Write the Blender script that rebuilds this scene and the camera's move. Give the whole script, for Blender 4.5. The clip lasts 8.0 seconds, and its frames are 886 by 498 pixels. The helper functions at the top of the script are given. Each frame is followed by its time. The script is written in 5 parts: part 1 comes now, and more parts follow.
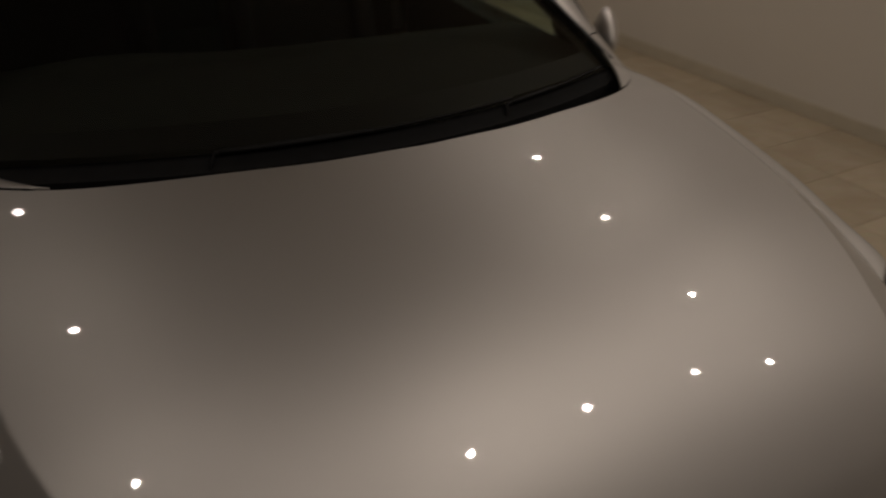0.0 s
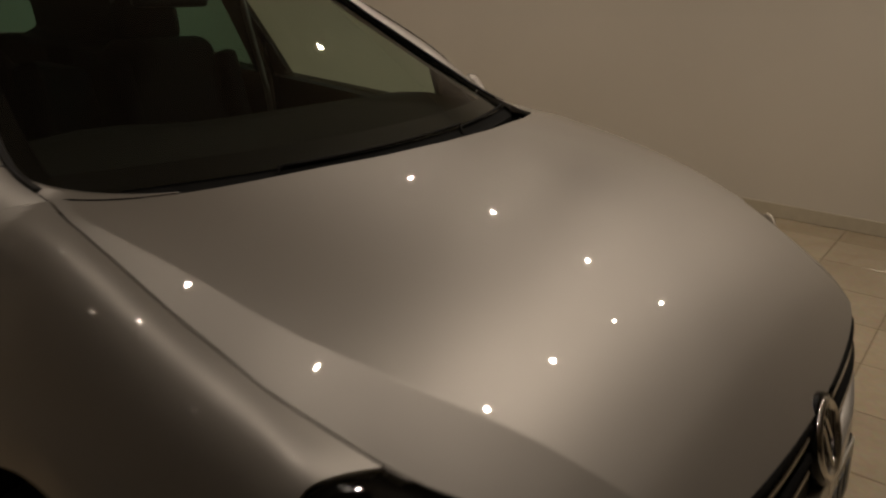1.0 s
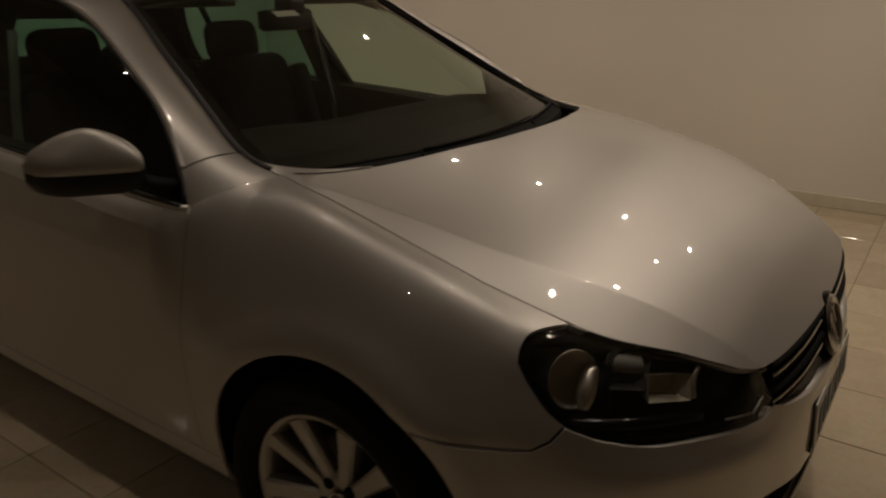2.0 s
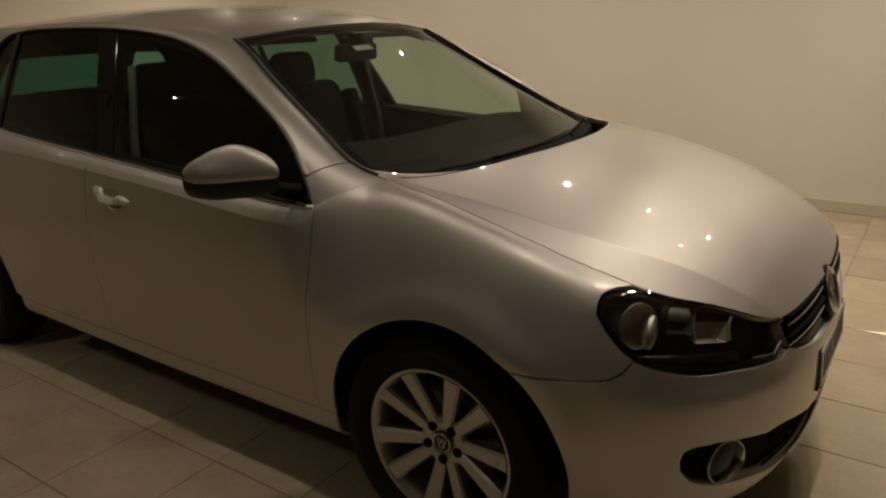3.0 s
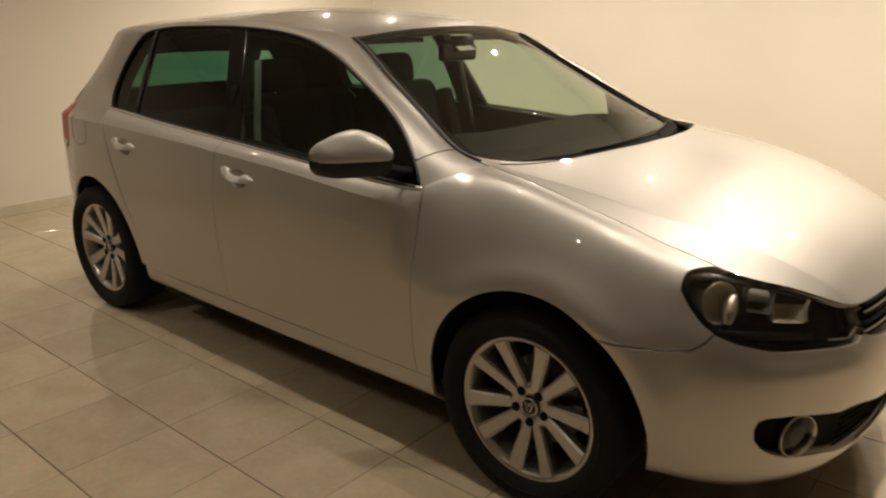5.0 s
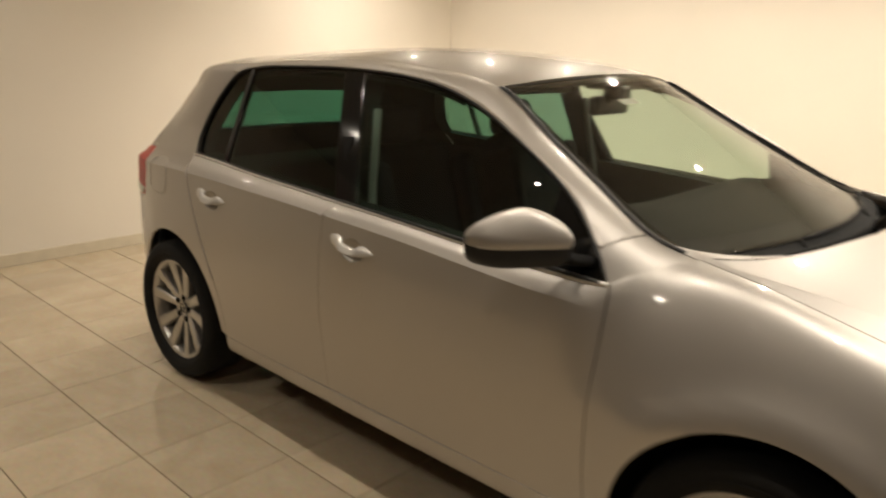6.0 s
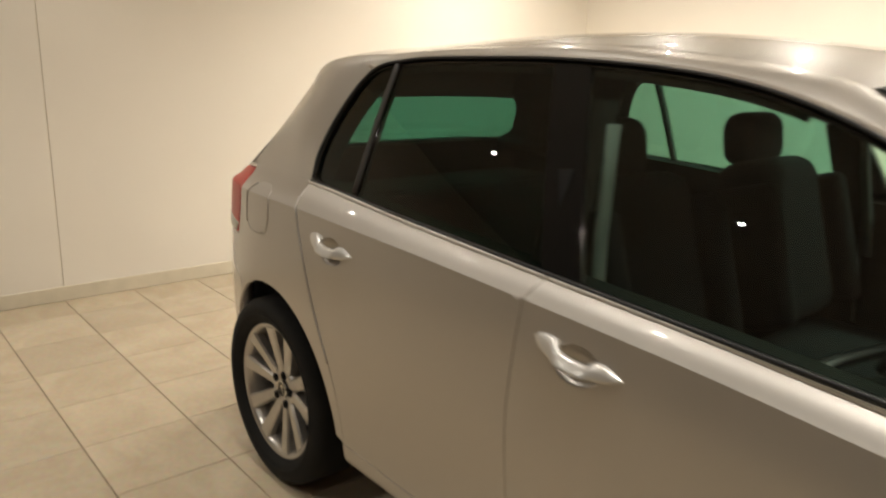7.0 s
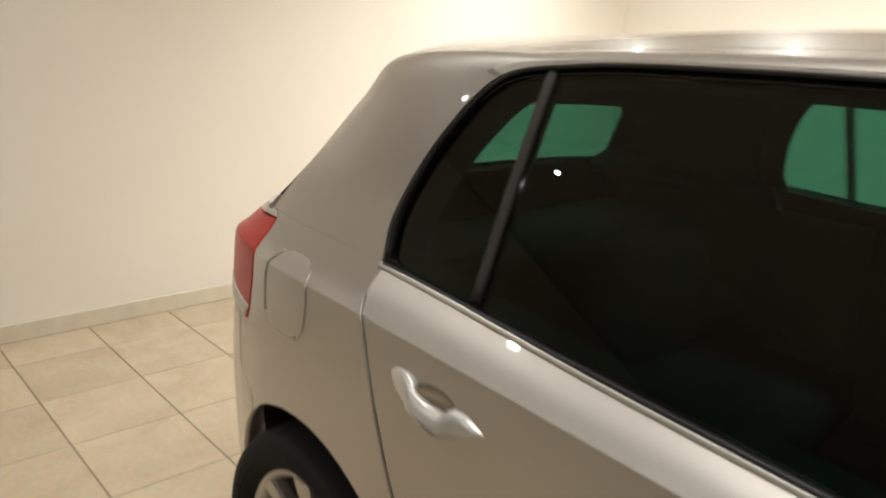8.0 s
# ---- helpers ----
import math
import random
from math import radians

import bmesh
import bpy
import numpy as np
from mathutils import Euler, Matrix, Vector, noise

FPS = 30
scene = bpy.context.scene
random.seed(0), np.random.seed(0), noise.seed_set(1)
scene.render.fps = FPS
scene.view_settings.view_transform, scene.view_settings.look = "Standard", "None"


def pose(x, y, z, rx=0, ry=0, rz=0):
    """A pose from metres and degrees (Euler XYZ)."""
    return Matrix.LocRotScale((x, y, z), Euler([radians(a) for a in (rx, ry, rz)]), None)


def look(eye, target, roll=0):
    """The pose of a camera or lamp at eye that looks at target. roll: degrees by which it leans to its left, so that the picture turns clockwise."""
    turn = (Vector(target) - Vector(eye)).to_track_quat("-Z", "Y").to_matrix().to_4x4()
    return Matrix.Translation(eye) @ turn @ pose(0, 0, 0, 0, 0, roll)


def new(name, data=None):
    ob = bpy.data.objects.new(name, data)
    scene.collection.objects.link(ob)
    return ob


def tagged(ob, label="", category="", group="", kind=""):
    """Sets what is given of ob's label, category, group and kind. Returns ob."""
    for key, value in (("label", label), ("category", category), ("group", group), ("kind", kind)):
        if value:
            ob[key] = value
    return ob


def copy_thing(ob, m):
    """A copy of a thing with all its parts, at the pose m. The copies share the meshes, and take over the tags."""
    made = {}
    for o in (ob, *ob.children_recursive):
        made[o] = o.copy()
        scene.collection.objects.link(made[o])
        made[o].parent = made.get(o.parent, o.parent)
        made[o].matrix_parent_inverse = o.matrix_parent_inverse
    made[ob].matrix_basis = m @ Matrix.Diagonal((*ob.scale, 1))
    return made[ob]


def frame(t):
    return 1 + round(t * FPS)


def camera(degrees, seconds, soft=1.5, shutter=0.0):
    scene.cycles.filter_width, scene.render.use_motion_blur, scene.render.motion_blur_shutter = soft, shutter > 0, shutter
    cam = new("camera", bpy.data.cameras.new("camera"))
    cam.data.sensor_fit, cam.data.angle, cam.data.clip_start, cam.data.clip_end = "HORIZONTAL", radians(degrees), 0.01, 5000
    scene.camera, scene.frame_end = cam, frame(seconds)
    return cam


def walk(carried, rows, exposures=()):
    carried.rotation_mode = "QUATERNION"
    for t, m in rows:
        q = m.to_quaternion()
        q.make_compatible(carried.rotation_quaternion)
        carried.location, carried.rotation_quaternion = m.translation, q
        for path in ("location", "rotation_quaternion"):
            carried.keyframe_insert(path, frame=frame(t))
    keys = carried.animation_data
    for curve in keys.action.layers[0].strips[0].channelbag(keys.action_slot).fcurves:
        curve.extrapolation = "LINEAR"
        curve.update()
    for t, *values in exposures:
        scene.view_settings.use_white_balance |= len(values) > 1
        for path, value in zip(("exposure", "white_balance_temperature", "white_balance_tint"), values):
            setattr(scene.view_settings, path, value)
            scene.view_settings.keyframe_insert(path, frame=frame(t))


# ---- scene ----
cam = camera(61.9, 8.0, soft=2.1, shutter=0.5)
PATH = [
    (0, (3.536, -0.578, 1.499), (2.100, 0.356, 0.467), 3.4),
    (0.2, (3.516, -0.752, 1.445), (2.177, 0.411, 0.522), 4.3),
    (0.5, (3.490, -0.935, 1.375), (2.229, 0.413, 0.578), 3.8),
    (1, (3.510, -1.204, 1.338), (2.365, 0.288, 0.656), 1.2),
    (1.5, (3.535, -1.506, 1.353), (2.435, 0.019, 0.672), 0.4),
    (3, (3.586, -2.275, 1.444), (2.508, -0.707, 0.826), -1.2),
    (3.5, (3.689, -2.425, 1.431), (2.562, -0.885, 0.835), -0.3),
    (4, (3.739, -2.529, 1.436), (2.576, -1.019, 0.831), -1.8),
    (5.5, (3.44, -2.468, 1.422), (2.174, -1.029, 0.853), 0.9),
    (6, (3.024, -2.35, 1.458), (1.706, -0.936, 0.946), 1.1),
    (6.5, (2.588, -2.204, 1.453), (1.164, -0.892, 0.953), 0.6),
    (7, (2.066, -1.909, 1.383), (0.591, -0.649, 0.896), 1.6),
    (7.5, (1.618, -1.867, 1.481), (0.267, -0.494, 0.943), 2.5),
    (8, (1.119, -1.566, 1.419), (-0.285, -0.251, 0.872), 3.3),
]
EXPOSURES = [(0, -2.25, 6050, 18), (0.5, -2.05, 6400, 15), (1, -1.85, 6500, 16), (1.5, -1.8, 6600, 17), (3, -0.8, 6550, 13), (3.5, -0.42, 6500, 11), (4, -0.1, 6500, 11),
             (5.5, 0.62, 6350, 12), (6, 0.78, 6250, 12), (6.5, 0.86, 6100, 12), (7, 1.08, 5850, 10), (8, 1.16, 5500, 9)]
walk(cam, [(t, look(eye, target, roll)) for t, eye, target, roll in PATH], EXPOSURES)

# ---- world and light ----
world = bpy.data.worlds.new("world")
world.use_nodes = True
world.node_tree.nodes["Background"].inputs[0].default_value = (0.02, 0.018, 0.015, 1)
world.node_tree.nodes["Background"].inputs[1].default_value = 0.3
scene.world = world
CEILING = 2.60
LAMP_POWER = 4000.0
BEAM = 55.0

# ---- materials ----


def material(name):
    m = bpy.data.materials.new(name)
    m.use_nodes = True
    nt = m.node_tree
    return m, nt, nt.nodes["Principled BSDF"]


def setv(node, **values):
    for k, v in values.items():
        node.inputs[k.replace("_", " ")].default_value = v


def simple(name, color, rough=0.5, metal=0.0, coat=0.0, grain=0.0, scale=60.0, bump=0.0, spec=0.5):
    """Principled with grain in colour and roughness and a little bump."""
    m, nt, p = material(name)
    setv(p, Base_Color=(*color, 1), Roughness=rough, Metallic=metal, Coat_Weight=coat, Coat_Roughness=0.04)
    p.inputs["Specular IOR Level"].default_value = spec
    if grain or bump:
        tc = nt.nodes.new("ShaderNodeTexCoord")
        n1 = nt.nodes.new("ShaderNodeTexNoise")
        setv(n1, Scale=scale, Detail=6.0)
        n2 = nt.nodes.new("ShaderNodeTexNoise")
        setv(n2, Scale=scale / 14, Detail=3.0)
        nt.links.new(tc.outputs["Object"], n1.inputs["Vector"])
        nt.links.new(tc.outputs["Object"], n2.inputs["Vector"])
        mx = nt.nodes.new("ShaderNodeMath")
        mx.operation = "ADD"
        nt.links.new(n1.outputs[0], mx.inputs[0])
        nt.links.new(n2.outputs[0], mx.inputs[1])
        if grain:
            ramp = nt.nodes.new("ShaderNodeValToRGB")
            ramp.color_ramp.elements[0].position = 0.35
            ramp.color_ramp.elements[1].position = 0.65
            ramp.color_ramp.elements[0].color = (*[c * (1 - grain) for c in color], 1)
            ramp.color_ramp.elements[1].color = (*[min(1, c * (1 + grain)) for c in color], 1)
            half = nt.nodes.new("ShaderNodeMath")
            half.operation = "MULTIPLY"
            half.inputs[1].default_value = 0.5
            nt.links.new(mx.outputs[0], half.inputs[0])
            nt.links.new(half.outputs[0], ramp.inputs[0])
            nt.links.new(ramp.outputs[0], p.inputs["Base Color"])
        if bump:
            b = nt.nodes.new("ShaderNodeBump")
            setv(b, Strength=bump, Distance=0.002)
            nt.links.new(mx.outputs[0], b.inputs["Height"])
            nt.links.new(b.outputs[0], p.inputs["Normal"])
    return m


def paint_material():
    m, nt, p = material("silver_paint")
    setv(p, Base_Color=(0.57, 0.543, 0.508, 1), Metallic=0.84, Roughness=0.50, Coat_Weight=1.0, Coat_Roughness=0.02)
    tc = nt.nodes.new("ShaderNodeTexCoord")
    fl = nt.nodes.new("ShaderNodeTexVoronoi")
    setv(fl, Scale=900.0)
    nt.links.new(tc.outputs["Object"], fl.inputs["Vector"])
    b = nt.nodes.new("ShaderNodeBump")
    setv(b, Strength=0.06, Distance=0.0004)
    nt.links.new(fl.outputs["Distance"], b.inputs["Height"])
    nt.links.new(b.outputs[0], p.inputs["Normal"])
    dust = nt.nodes.new("ShaderNodeTexNoise")
    setv(dust, Scale=3.0, Detail=5.0)
    nt.links.new(tc.outputs["Object"], dust.inputs["Vector"])
    mr = nt.nodes.new("ShaderNodeMapRange")
    setv(mr, To_Min=0.45, To_Max=0.50)
    nt.links.new(dust.outputs[0], mr.inputs[0])
    nt.links.new(mr.outputs[0], p.inputs["Roughness"])
    return m


def pane_material(name, tint, rough=0.0):
    """A thin pane: tinted see-through with a mirror reflection by Fresnel."""
    m, nt, p = material(name)
    nt.nodes.remove(p)
    out = nt.nodes["Material Output"]
    tr = nt.nodes.new("ShaderNodeBsdfTransparent")
    tr.inputs[0].default_value = (*tint, 1)
    gl = nt.nodes.new("ShaderNodeBsdfGlossy")
    gl.inputs["Roughness"].default_value = rough
    lw = nt.nodes.new("ShaderNodeLayerWeight")
    lw.inputs[0].default_value = 0.5
    pw = nt.nodes.new("ShaderNodeMath")
    pw.operation = "POWER"
    pw.inputs[1].default_value = 5.0
    nt.links.new(lw.outputs["Facing"], pw.inputs[0])
    fr = nt.nodes.new("ShaderNodeMath")
    fr.operation = "MULTIPLY_ADD"
    fr.inputs[1].default_value, fr.inputs[2].default_value = 0.85, 0.07
    nt.links.new(pw.outputs[0], fr.inputs[0])
    mix = nt.nodes.new("ShaderNodeMixShader")
    nt.links.new(fr.outputs[0], mix.inputs[0])
    nt.links.new(tr.outputs[0], mix.inputs[1])
    nt.links.new(gl.outputs[0], mix.inputs[2])
    nt.links.new(mix.outputs[0], out.inputs[0])
    return m


def lamp_material(name, strength):
    m, nt, p = material(name)
    setv(p, Base_Color=(1, 0.9, 0.75, 1), Emission_Color=(1.0, 0.88, 0.70, 1), Emission_Strength=strength)
    return m


def tile_material():
    m, nt, p = material("floor_tile")
    tc = nt.nodes.new("ShaderNodeTexCoord")
    oi = nt.nodes.new("ShaderNodeObjectInfo")
    geo = nt.nodes.new("ShaderNodeNewGeometry")
    off = nt.nodes.new("ShaderNodeVectorMath")
    off.operation = "ADD"
    nt.links.new(geo.outputs["Position"], off.inputs[0])
    sc = nt.nodes.new("ShaderNodeMath")
    sc.operation = "MULTIPLY"
    sc.inputs[1].default_value = 37.0
    nt.links.new(oi.outputs["Random"], sc.inputs[0])
    nt.links.new(sc.outputs[0], off.inputs[1])
    n1 = nt.nodes.new("ShaderNodeTexNoise")
    setv(n1, Scale=3.5, Detail=7.0, Distortion=1.2)
    n2 = nt.nodes.new("ShaderNodeTexNoise")
    setv(n2, Scale=45.0, Detail=4.0)
    nt.links.new(off.outputs[0], n1.inputs["Vector"])
    nt.links.new(off.outputs[0], n2.inputs["Vector"])
    ramp = nt.nodes.new("ShaderNodeValToRGB")
    e = ramp.color_ramp.elements
    e[0].position, e[0].color = 0.3, (0.56, 0.455, 0.315, 1)
    e[1].position, e[1].color = 0.7, (0.64, 0.54, 0.39, 1)
    nt.links.new(n1.outputs[0], ramp.inputs[0])
    mixc = nt.nodes.new("ShaderNodeMix")
    mixc.data_type, mixc.blend_type = "RGBA", "MULTIPLY"
    mixc.inputs[0].default_value = 0.25
    nt.links.new(ramp.outputs[0], mixc.inputs[6])
    nt.links.new(n2.outputs[1], mixc.inputs[7])
    hue = nt.nodes.new("ShaderNodeHueSaturation")
    mr = nt.nodes.new("ShaderNodeMapRange")
    setv(mr, To_Min=0.90, To_Max=1.06)
    nt.links.new(oi.outputs["Random"], mr.inputs[0])
    nt.links.new(mr.outputs[0], hue.inputs["Value"])
    nt.links.new(mixc.outputs[2], hue.inputs["Color"])
    nt.links.new(hue.outputs[0], p.inputs["Base Color"])
    r = nt.nodes.new("ShaderNodeMapRange")
    setv(r, To_Min=0.05, To_Max=0.13)
    nt.links.new(n1.outputs[0], r.inputs[0])
    nt.links.new(r.outputs[0], p.inputs["Roughness"])
    return m


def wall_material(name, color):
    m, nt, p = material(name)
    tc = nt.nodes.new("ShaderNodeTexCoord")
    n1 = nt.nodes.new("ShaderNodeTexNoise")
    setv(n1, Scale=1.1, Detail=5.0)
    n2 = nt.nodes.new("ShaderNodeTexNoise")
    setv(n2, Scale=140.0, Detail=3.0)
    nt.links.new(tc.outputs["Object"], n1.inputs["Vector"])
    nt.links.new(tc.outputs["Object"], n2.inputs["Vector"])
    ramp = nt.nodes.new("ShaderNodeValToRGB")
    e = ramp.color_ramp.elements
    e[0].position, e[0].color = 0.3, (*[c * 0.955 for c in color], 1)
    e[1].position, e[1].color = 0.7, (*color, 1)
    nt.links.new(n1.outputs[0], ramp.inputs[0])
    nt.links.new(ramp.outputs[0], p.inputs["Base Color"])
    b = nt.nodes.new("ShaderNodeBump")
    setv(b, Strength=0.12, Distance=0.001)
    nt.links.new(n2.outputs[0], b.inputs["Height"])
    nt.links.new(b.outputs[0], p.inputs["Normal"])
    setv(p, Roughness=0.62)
    return m


PAINT = paint_material()
WALL = wall_material("cream_wall_paint", (0.84, 0.79, 0.70))
# unseen ceiling darkened in colour so that glass and bonnet mirror little light
CEIL = wall_material("dimmed_ceiling_paint", (0.46, 0.44, 0.40))
# shade put into the colour: the unseen hall walls are darkened as if unlit
UNLITWALL = wall_material("unlit_wall_paint", (0.30, 0.26, 0.21))
TILE = tile_material()
GROUT = simple("grout", (0.20, 0.155, 0.10), 0.9, grain=0.2, scale=80, bump=0.3)
SKIRT = simple("skirting_tile", (0.66, 0.60, 0.47), 0.3, grain=0.08, scale=12)
GLASS = pane_material("clear_glass", (0.86, 0.90, 0.84))
SIDEGLASS = pane_material("green_glass", (0.66, 0.82, 0.74))
PRIVACY = pane_material("privacy_glass", (0.19, 0.385, 0.315))
LENS = pane_material("lens_plastic", (0.86, 0.87, 0.86))
TRIM = simple("black_trim", (0.012, 0.012, 0.012), 0.42, grain=0.3, scale=300, bump=0.1)
GLOSSBLACK = simple("gloss_black", (0.007, 0.007, 0.007), 0.10, coat=0.1, grain=0.2, scale=20, spec=0.3)
PRINT = simple("screen_print", (0.006, 0.006, 0.006), 0.6, grain=0.2, scale=40, spec=0.15)
RUBBER = simple("rubber", (0.008, 0.0076, 0.007), 0.8, grain=0.3, scale=200, bump=0.3, spec=0.3)
GREYRUBBER = simple("grey_rubber", (0.045, 0.041, 0.036), 0.6, grain=0.2, scale=120, bump=0.1)
UNDER = simple("underbody", (0.008, 0.008, 0.008), 0.9, grain=0.3, scale=30, bump=0.2, spec=0.2)
ALLOY = simple("alloy", (0.55, 0.53, 0.50), 0.34, metal=0.85, coat=0.4, grain=0.05, scale=40)
STEEL = simple("brake_steel", (0.20, 0.19, 0.18), 0.4, metal=0.9, grain=0.2, scale=60)
CHROME = simple("chrome", (0.82, 0.81, 0.79), 0.07, metal=1.0, grain=0.03, scale=30)
BOWL = simple("pale_reflector", (0.62, 0.56, 0.47), 0.45, metal=0.6, grain=0.08, scale=70)
REFLECTOR = simple("reflector", (0.80, 0.75, 0.67), 0.38, metal=1.0, grain=0.08, scale=70)
FABRIC = simple("seat_cloth", (0.010, 0.010, 0.0105), 0.9, grain=0.35, scale=400, bump=0.4, spec=0.2)
DASH = simple("dash_plastic", (0.018, 0.019, 0.017), 0.8, grain=0.25, scale=350, bump=0.25, spec=0.12)
LINER = simple("headliner", (0.20, 0.19, 0.165), 0.9, grain=0.1, scale=300, bump=0.2)
# handles lighter than the body: the lamps' glare is put into their colour
HANDLE = simple("lightened_handle_silver", (0.74, 0.72, 0.69), 0.30, metal=0.5, grain=0.03, scale=40)
BRIGHT = simple("bright_moulding", (0.86, 0.84, 0.80), 0.36, metal=0.6, grain=0.03, scale=40)
PALETRIM = simple("pale_pillar_trim", (0.22, 0.216, 0.20), 0.7, grain=0.1, scale=200, bump=0.2)
HOUSING = simple("lamp_housing", (0.030, 0.029, 0.026), 0.35, grain=0.2, scale=120)
GREYTRIM = simple("grey_trim", (0.32, 0.31, 0.285), 0.65, grain=0.12, scale=250, bump=0.2)
RED = simple("red_lens", (0.50, 0.022, 0.016), 0.34, coat=0.1, grain=0.1, scale=90, spec=0.25)
AMBER = simple("amber_lens", (0.75, 0.25, 0.04), 0.2, coat=0.8, grain=0.1, scale=90)
PLATE = simple("number_plate", (0.70, 0.68, 0.60), 0.4, grain=0.05, scale=50)
INK = simple("plate_ink", (0.10, 0.12, 0.15), 0.5, grain=0.1, scale=90)
PAPER = simple("sticker_paper", (0.72, 0.71, 0.66), 0.6, grain=0.05, scale=80)
LAMPGLOW = lamp_material("lamp_glow", LAMP_POWER)
LAMPDIM = lamp_material("dim_lamp_glow", LAMP_POWER * 0.08)

# ---- mesh tools ----


def part(name, bm, mat, parent, label="", smooth=False):
    """Links a bmesh as one mesh object under a thing or a part."""
    me = bpy.data.meshes.new(name)
    bm.to_mesh(me)
    bm.free()
    me.materials.append(mat)
    if smooth:
        me.shade_smooth()
    ob = new(name, me)
    if parent is not None:
        ob.parent = parent
    if label:
        tagged(ob, label)
    return ob


def mesh_part(name, verts, faces, mat, parent, label="", normals=None, smooth=True):
    me = bpy.data.meshes.new(name)
    me.from_pydata([tuple(v) for v in verts], [], [tuple(f) for f in faces])
    me.materials.append(mat)
    if smooth:
        me.shade_smooth()
    if normals is not None:
        me.normals_split_custom_set([tuple(n) for n in normals])
    ob = new(name, me)
    if parent is not None:
        ob.parent = parent
    if label:
        tagged(ob, label)
    return ob


def box_bm(sx, sy, sz, at=(0, 0, 0), bevel=0.0, seg=2, bm=None):
    made = bm or bmesh.new()
    r = bmesh.ops.create_cube(made, size=1.0)
    for v in r["verts"]:
        v.co = Vector((v.co.x * sx + at[0], v.co.y * sy + at[1], v.co.z * sz + at[2]))
    if bevel:
        es = list({e for v in r["verts"] for e in v.link_edges})
        bmesh.ops.bevel(made, geom=es, offset=bevel, segments=seg, affect="EDGES", profile=0.5)
    return made


def lathe_bm(profile, n=48, axis="y", bm=None, at=(0, 0, 0)):
    """A turned body: profile of (radius, along) round the axis."""
    made = bm or bmesh.new()
    rings = []
    for r, a in profile:
        ring = []
        for i in range(n):
            t = 2 * math.pi * i / n
            c, s = r * math.cos(t), r * math.sin(t)
            co = {"y": (c, a, s), "z": (c, s, a), "x": (a, c, s)}[axis]
            ring.append(made.verts.new(Vector(co) + Vector(at)))
        rings.append(ring)
    for p, q in zip(rings, rings[1:]):
        for i in range(n):
            made.faces.new((p[i], p[(i + 1) % n], q[(i + 1) % n], q[i]))
    bmesh.ops.recalc_face_normals(made, faces=made.faces[:])
    return made


def tube_bm(points, radius, n=8, bm=None, flat=1.0):
    """A round bar along points, its ends closed."""
    made = bm or bmesh.new()
    pts = [Vector(p) for p in points]
    rings = []
    for i, p in enumerate(pts):
        d = (pts[min(i + 1, len(pts) - 1)] - pts[max(i - 1, 0)]).normalized()
        a = d.cross(Vector((0, 0, 1)))
        a = a.normalized() if a.length > 1e-4 else Vector((1, 0, 0))
        b = d.cross(a).normalized()
        r = radius(i / (len(pts) - 1)) if callable(radius) else radius
        rings.append([made.verts.new(p + a * r * math.cos(2 * math.pi * k / n) + b * r * flat * math.sin(2 * math.pi * k / n)) for k in range(n)])
    for p, q in zip(rings, rings[1:]):
        for k in range(n):
            made.faces.new((p[k], p[(k + 1) % n], q[(k + 1) % n], q[k]))
    made.faces.new(rings[0][::-1])
    made.faces.new(rings[-1])
    bmesh.ops.recalc_face_normals(made, faces=made.faces[:])
    return made


def pchip(xs, ys):
    """A smooth curve through points that never overshoots; ys may have columns."""
    xs, ys = np.asarray(xs, float), np.asarray(ys, float)
    h = np.diff(xs)
    hh = h.reshape((-1,) + (1,) * (ys.ndim - 1))
    dl = np.diff(ys, axis=0) / hh
    m = np.zeros_like(ys)
    w1, w2 = 2 * hh[1:] + hh[:-1], hh[1:] + 2 * hh[:-1]
    same = dl[:-1] * dl[1:] > 0
    with np.errstate(divide="ignore", invalid="ignore"):
        m[1:-1] = np.where(same, (w1 + w2) / (w1 / dl[:-1] + w2 / dl[1:]), 0)
    m[0], m[-1] = dl[0], dl[-1]

    def f(x):
        x = np.clip(np.asarray(x, float), xs[0], xs[-1])
        i = np.clip(np.searchsorted(xs, x, side="right") - 1, 0, len(xs) - 2)
        t = (x - xs[i]) / h[i]
        t = t.reshape(t.shape + (1,) * (ys.ndim - 1))
        k = h[i].reshape(t.shape)
        return ((1 + 2 * t) * (1 - t) ** 2 * ys[i] + t * (1 - t) ** 2 * k * m[i]
                + t * t * (3 - 2 * t) * ys[i + 1] + t * t * (t - 1) * k * m[i + 1])
    return f


def spline(xs, ys):
    """A Catmull-Rom curve through points; ys may have columns."""
    xs, ys = np.asarray(xs, float), np.asarray(ys, float)
    h = np.diff(xs)
    m = np.zeros_like(ys)
    m[1:-1] = (ys[2:] - ys[:-2]) / (xs[2:] - xs[:-2]).reshape((-1,) + (1,) * (ys.ndim - 1))
    m[0], m[-1] = (ys[1] - ys[0]) / h[0], (ys[-1] - ys[-2]) / h[-1]

    def f(x):
        x = np.clip(np.asarray(x, float), xs[0], xs[-1])
        i = np.clip(np.searchsorted(xs, x, side="right") - 1, 0, len(xs) - 2)
        t = (x - xs[i]) / h[i]
        t = t.reshape(t.shape + (1,) * (ys.ndim - 1))
        k = h[i].reshape(t.shape)
        return ((1 + 2 * t) * (1 - t) ** 2 * ys[i] + t * (1 - t) ** 2 * k * m[i]
                + t * t * (3 - 2 * t) * ys[i + 1] + t * t * (t - 1) * k * m[i + 1])
    return f


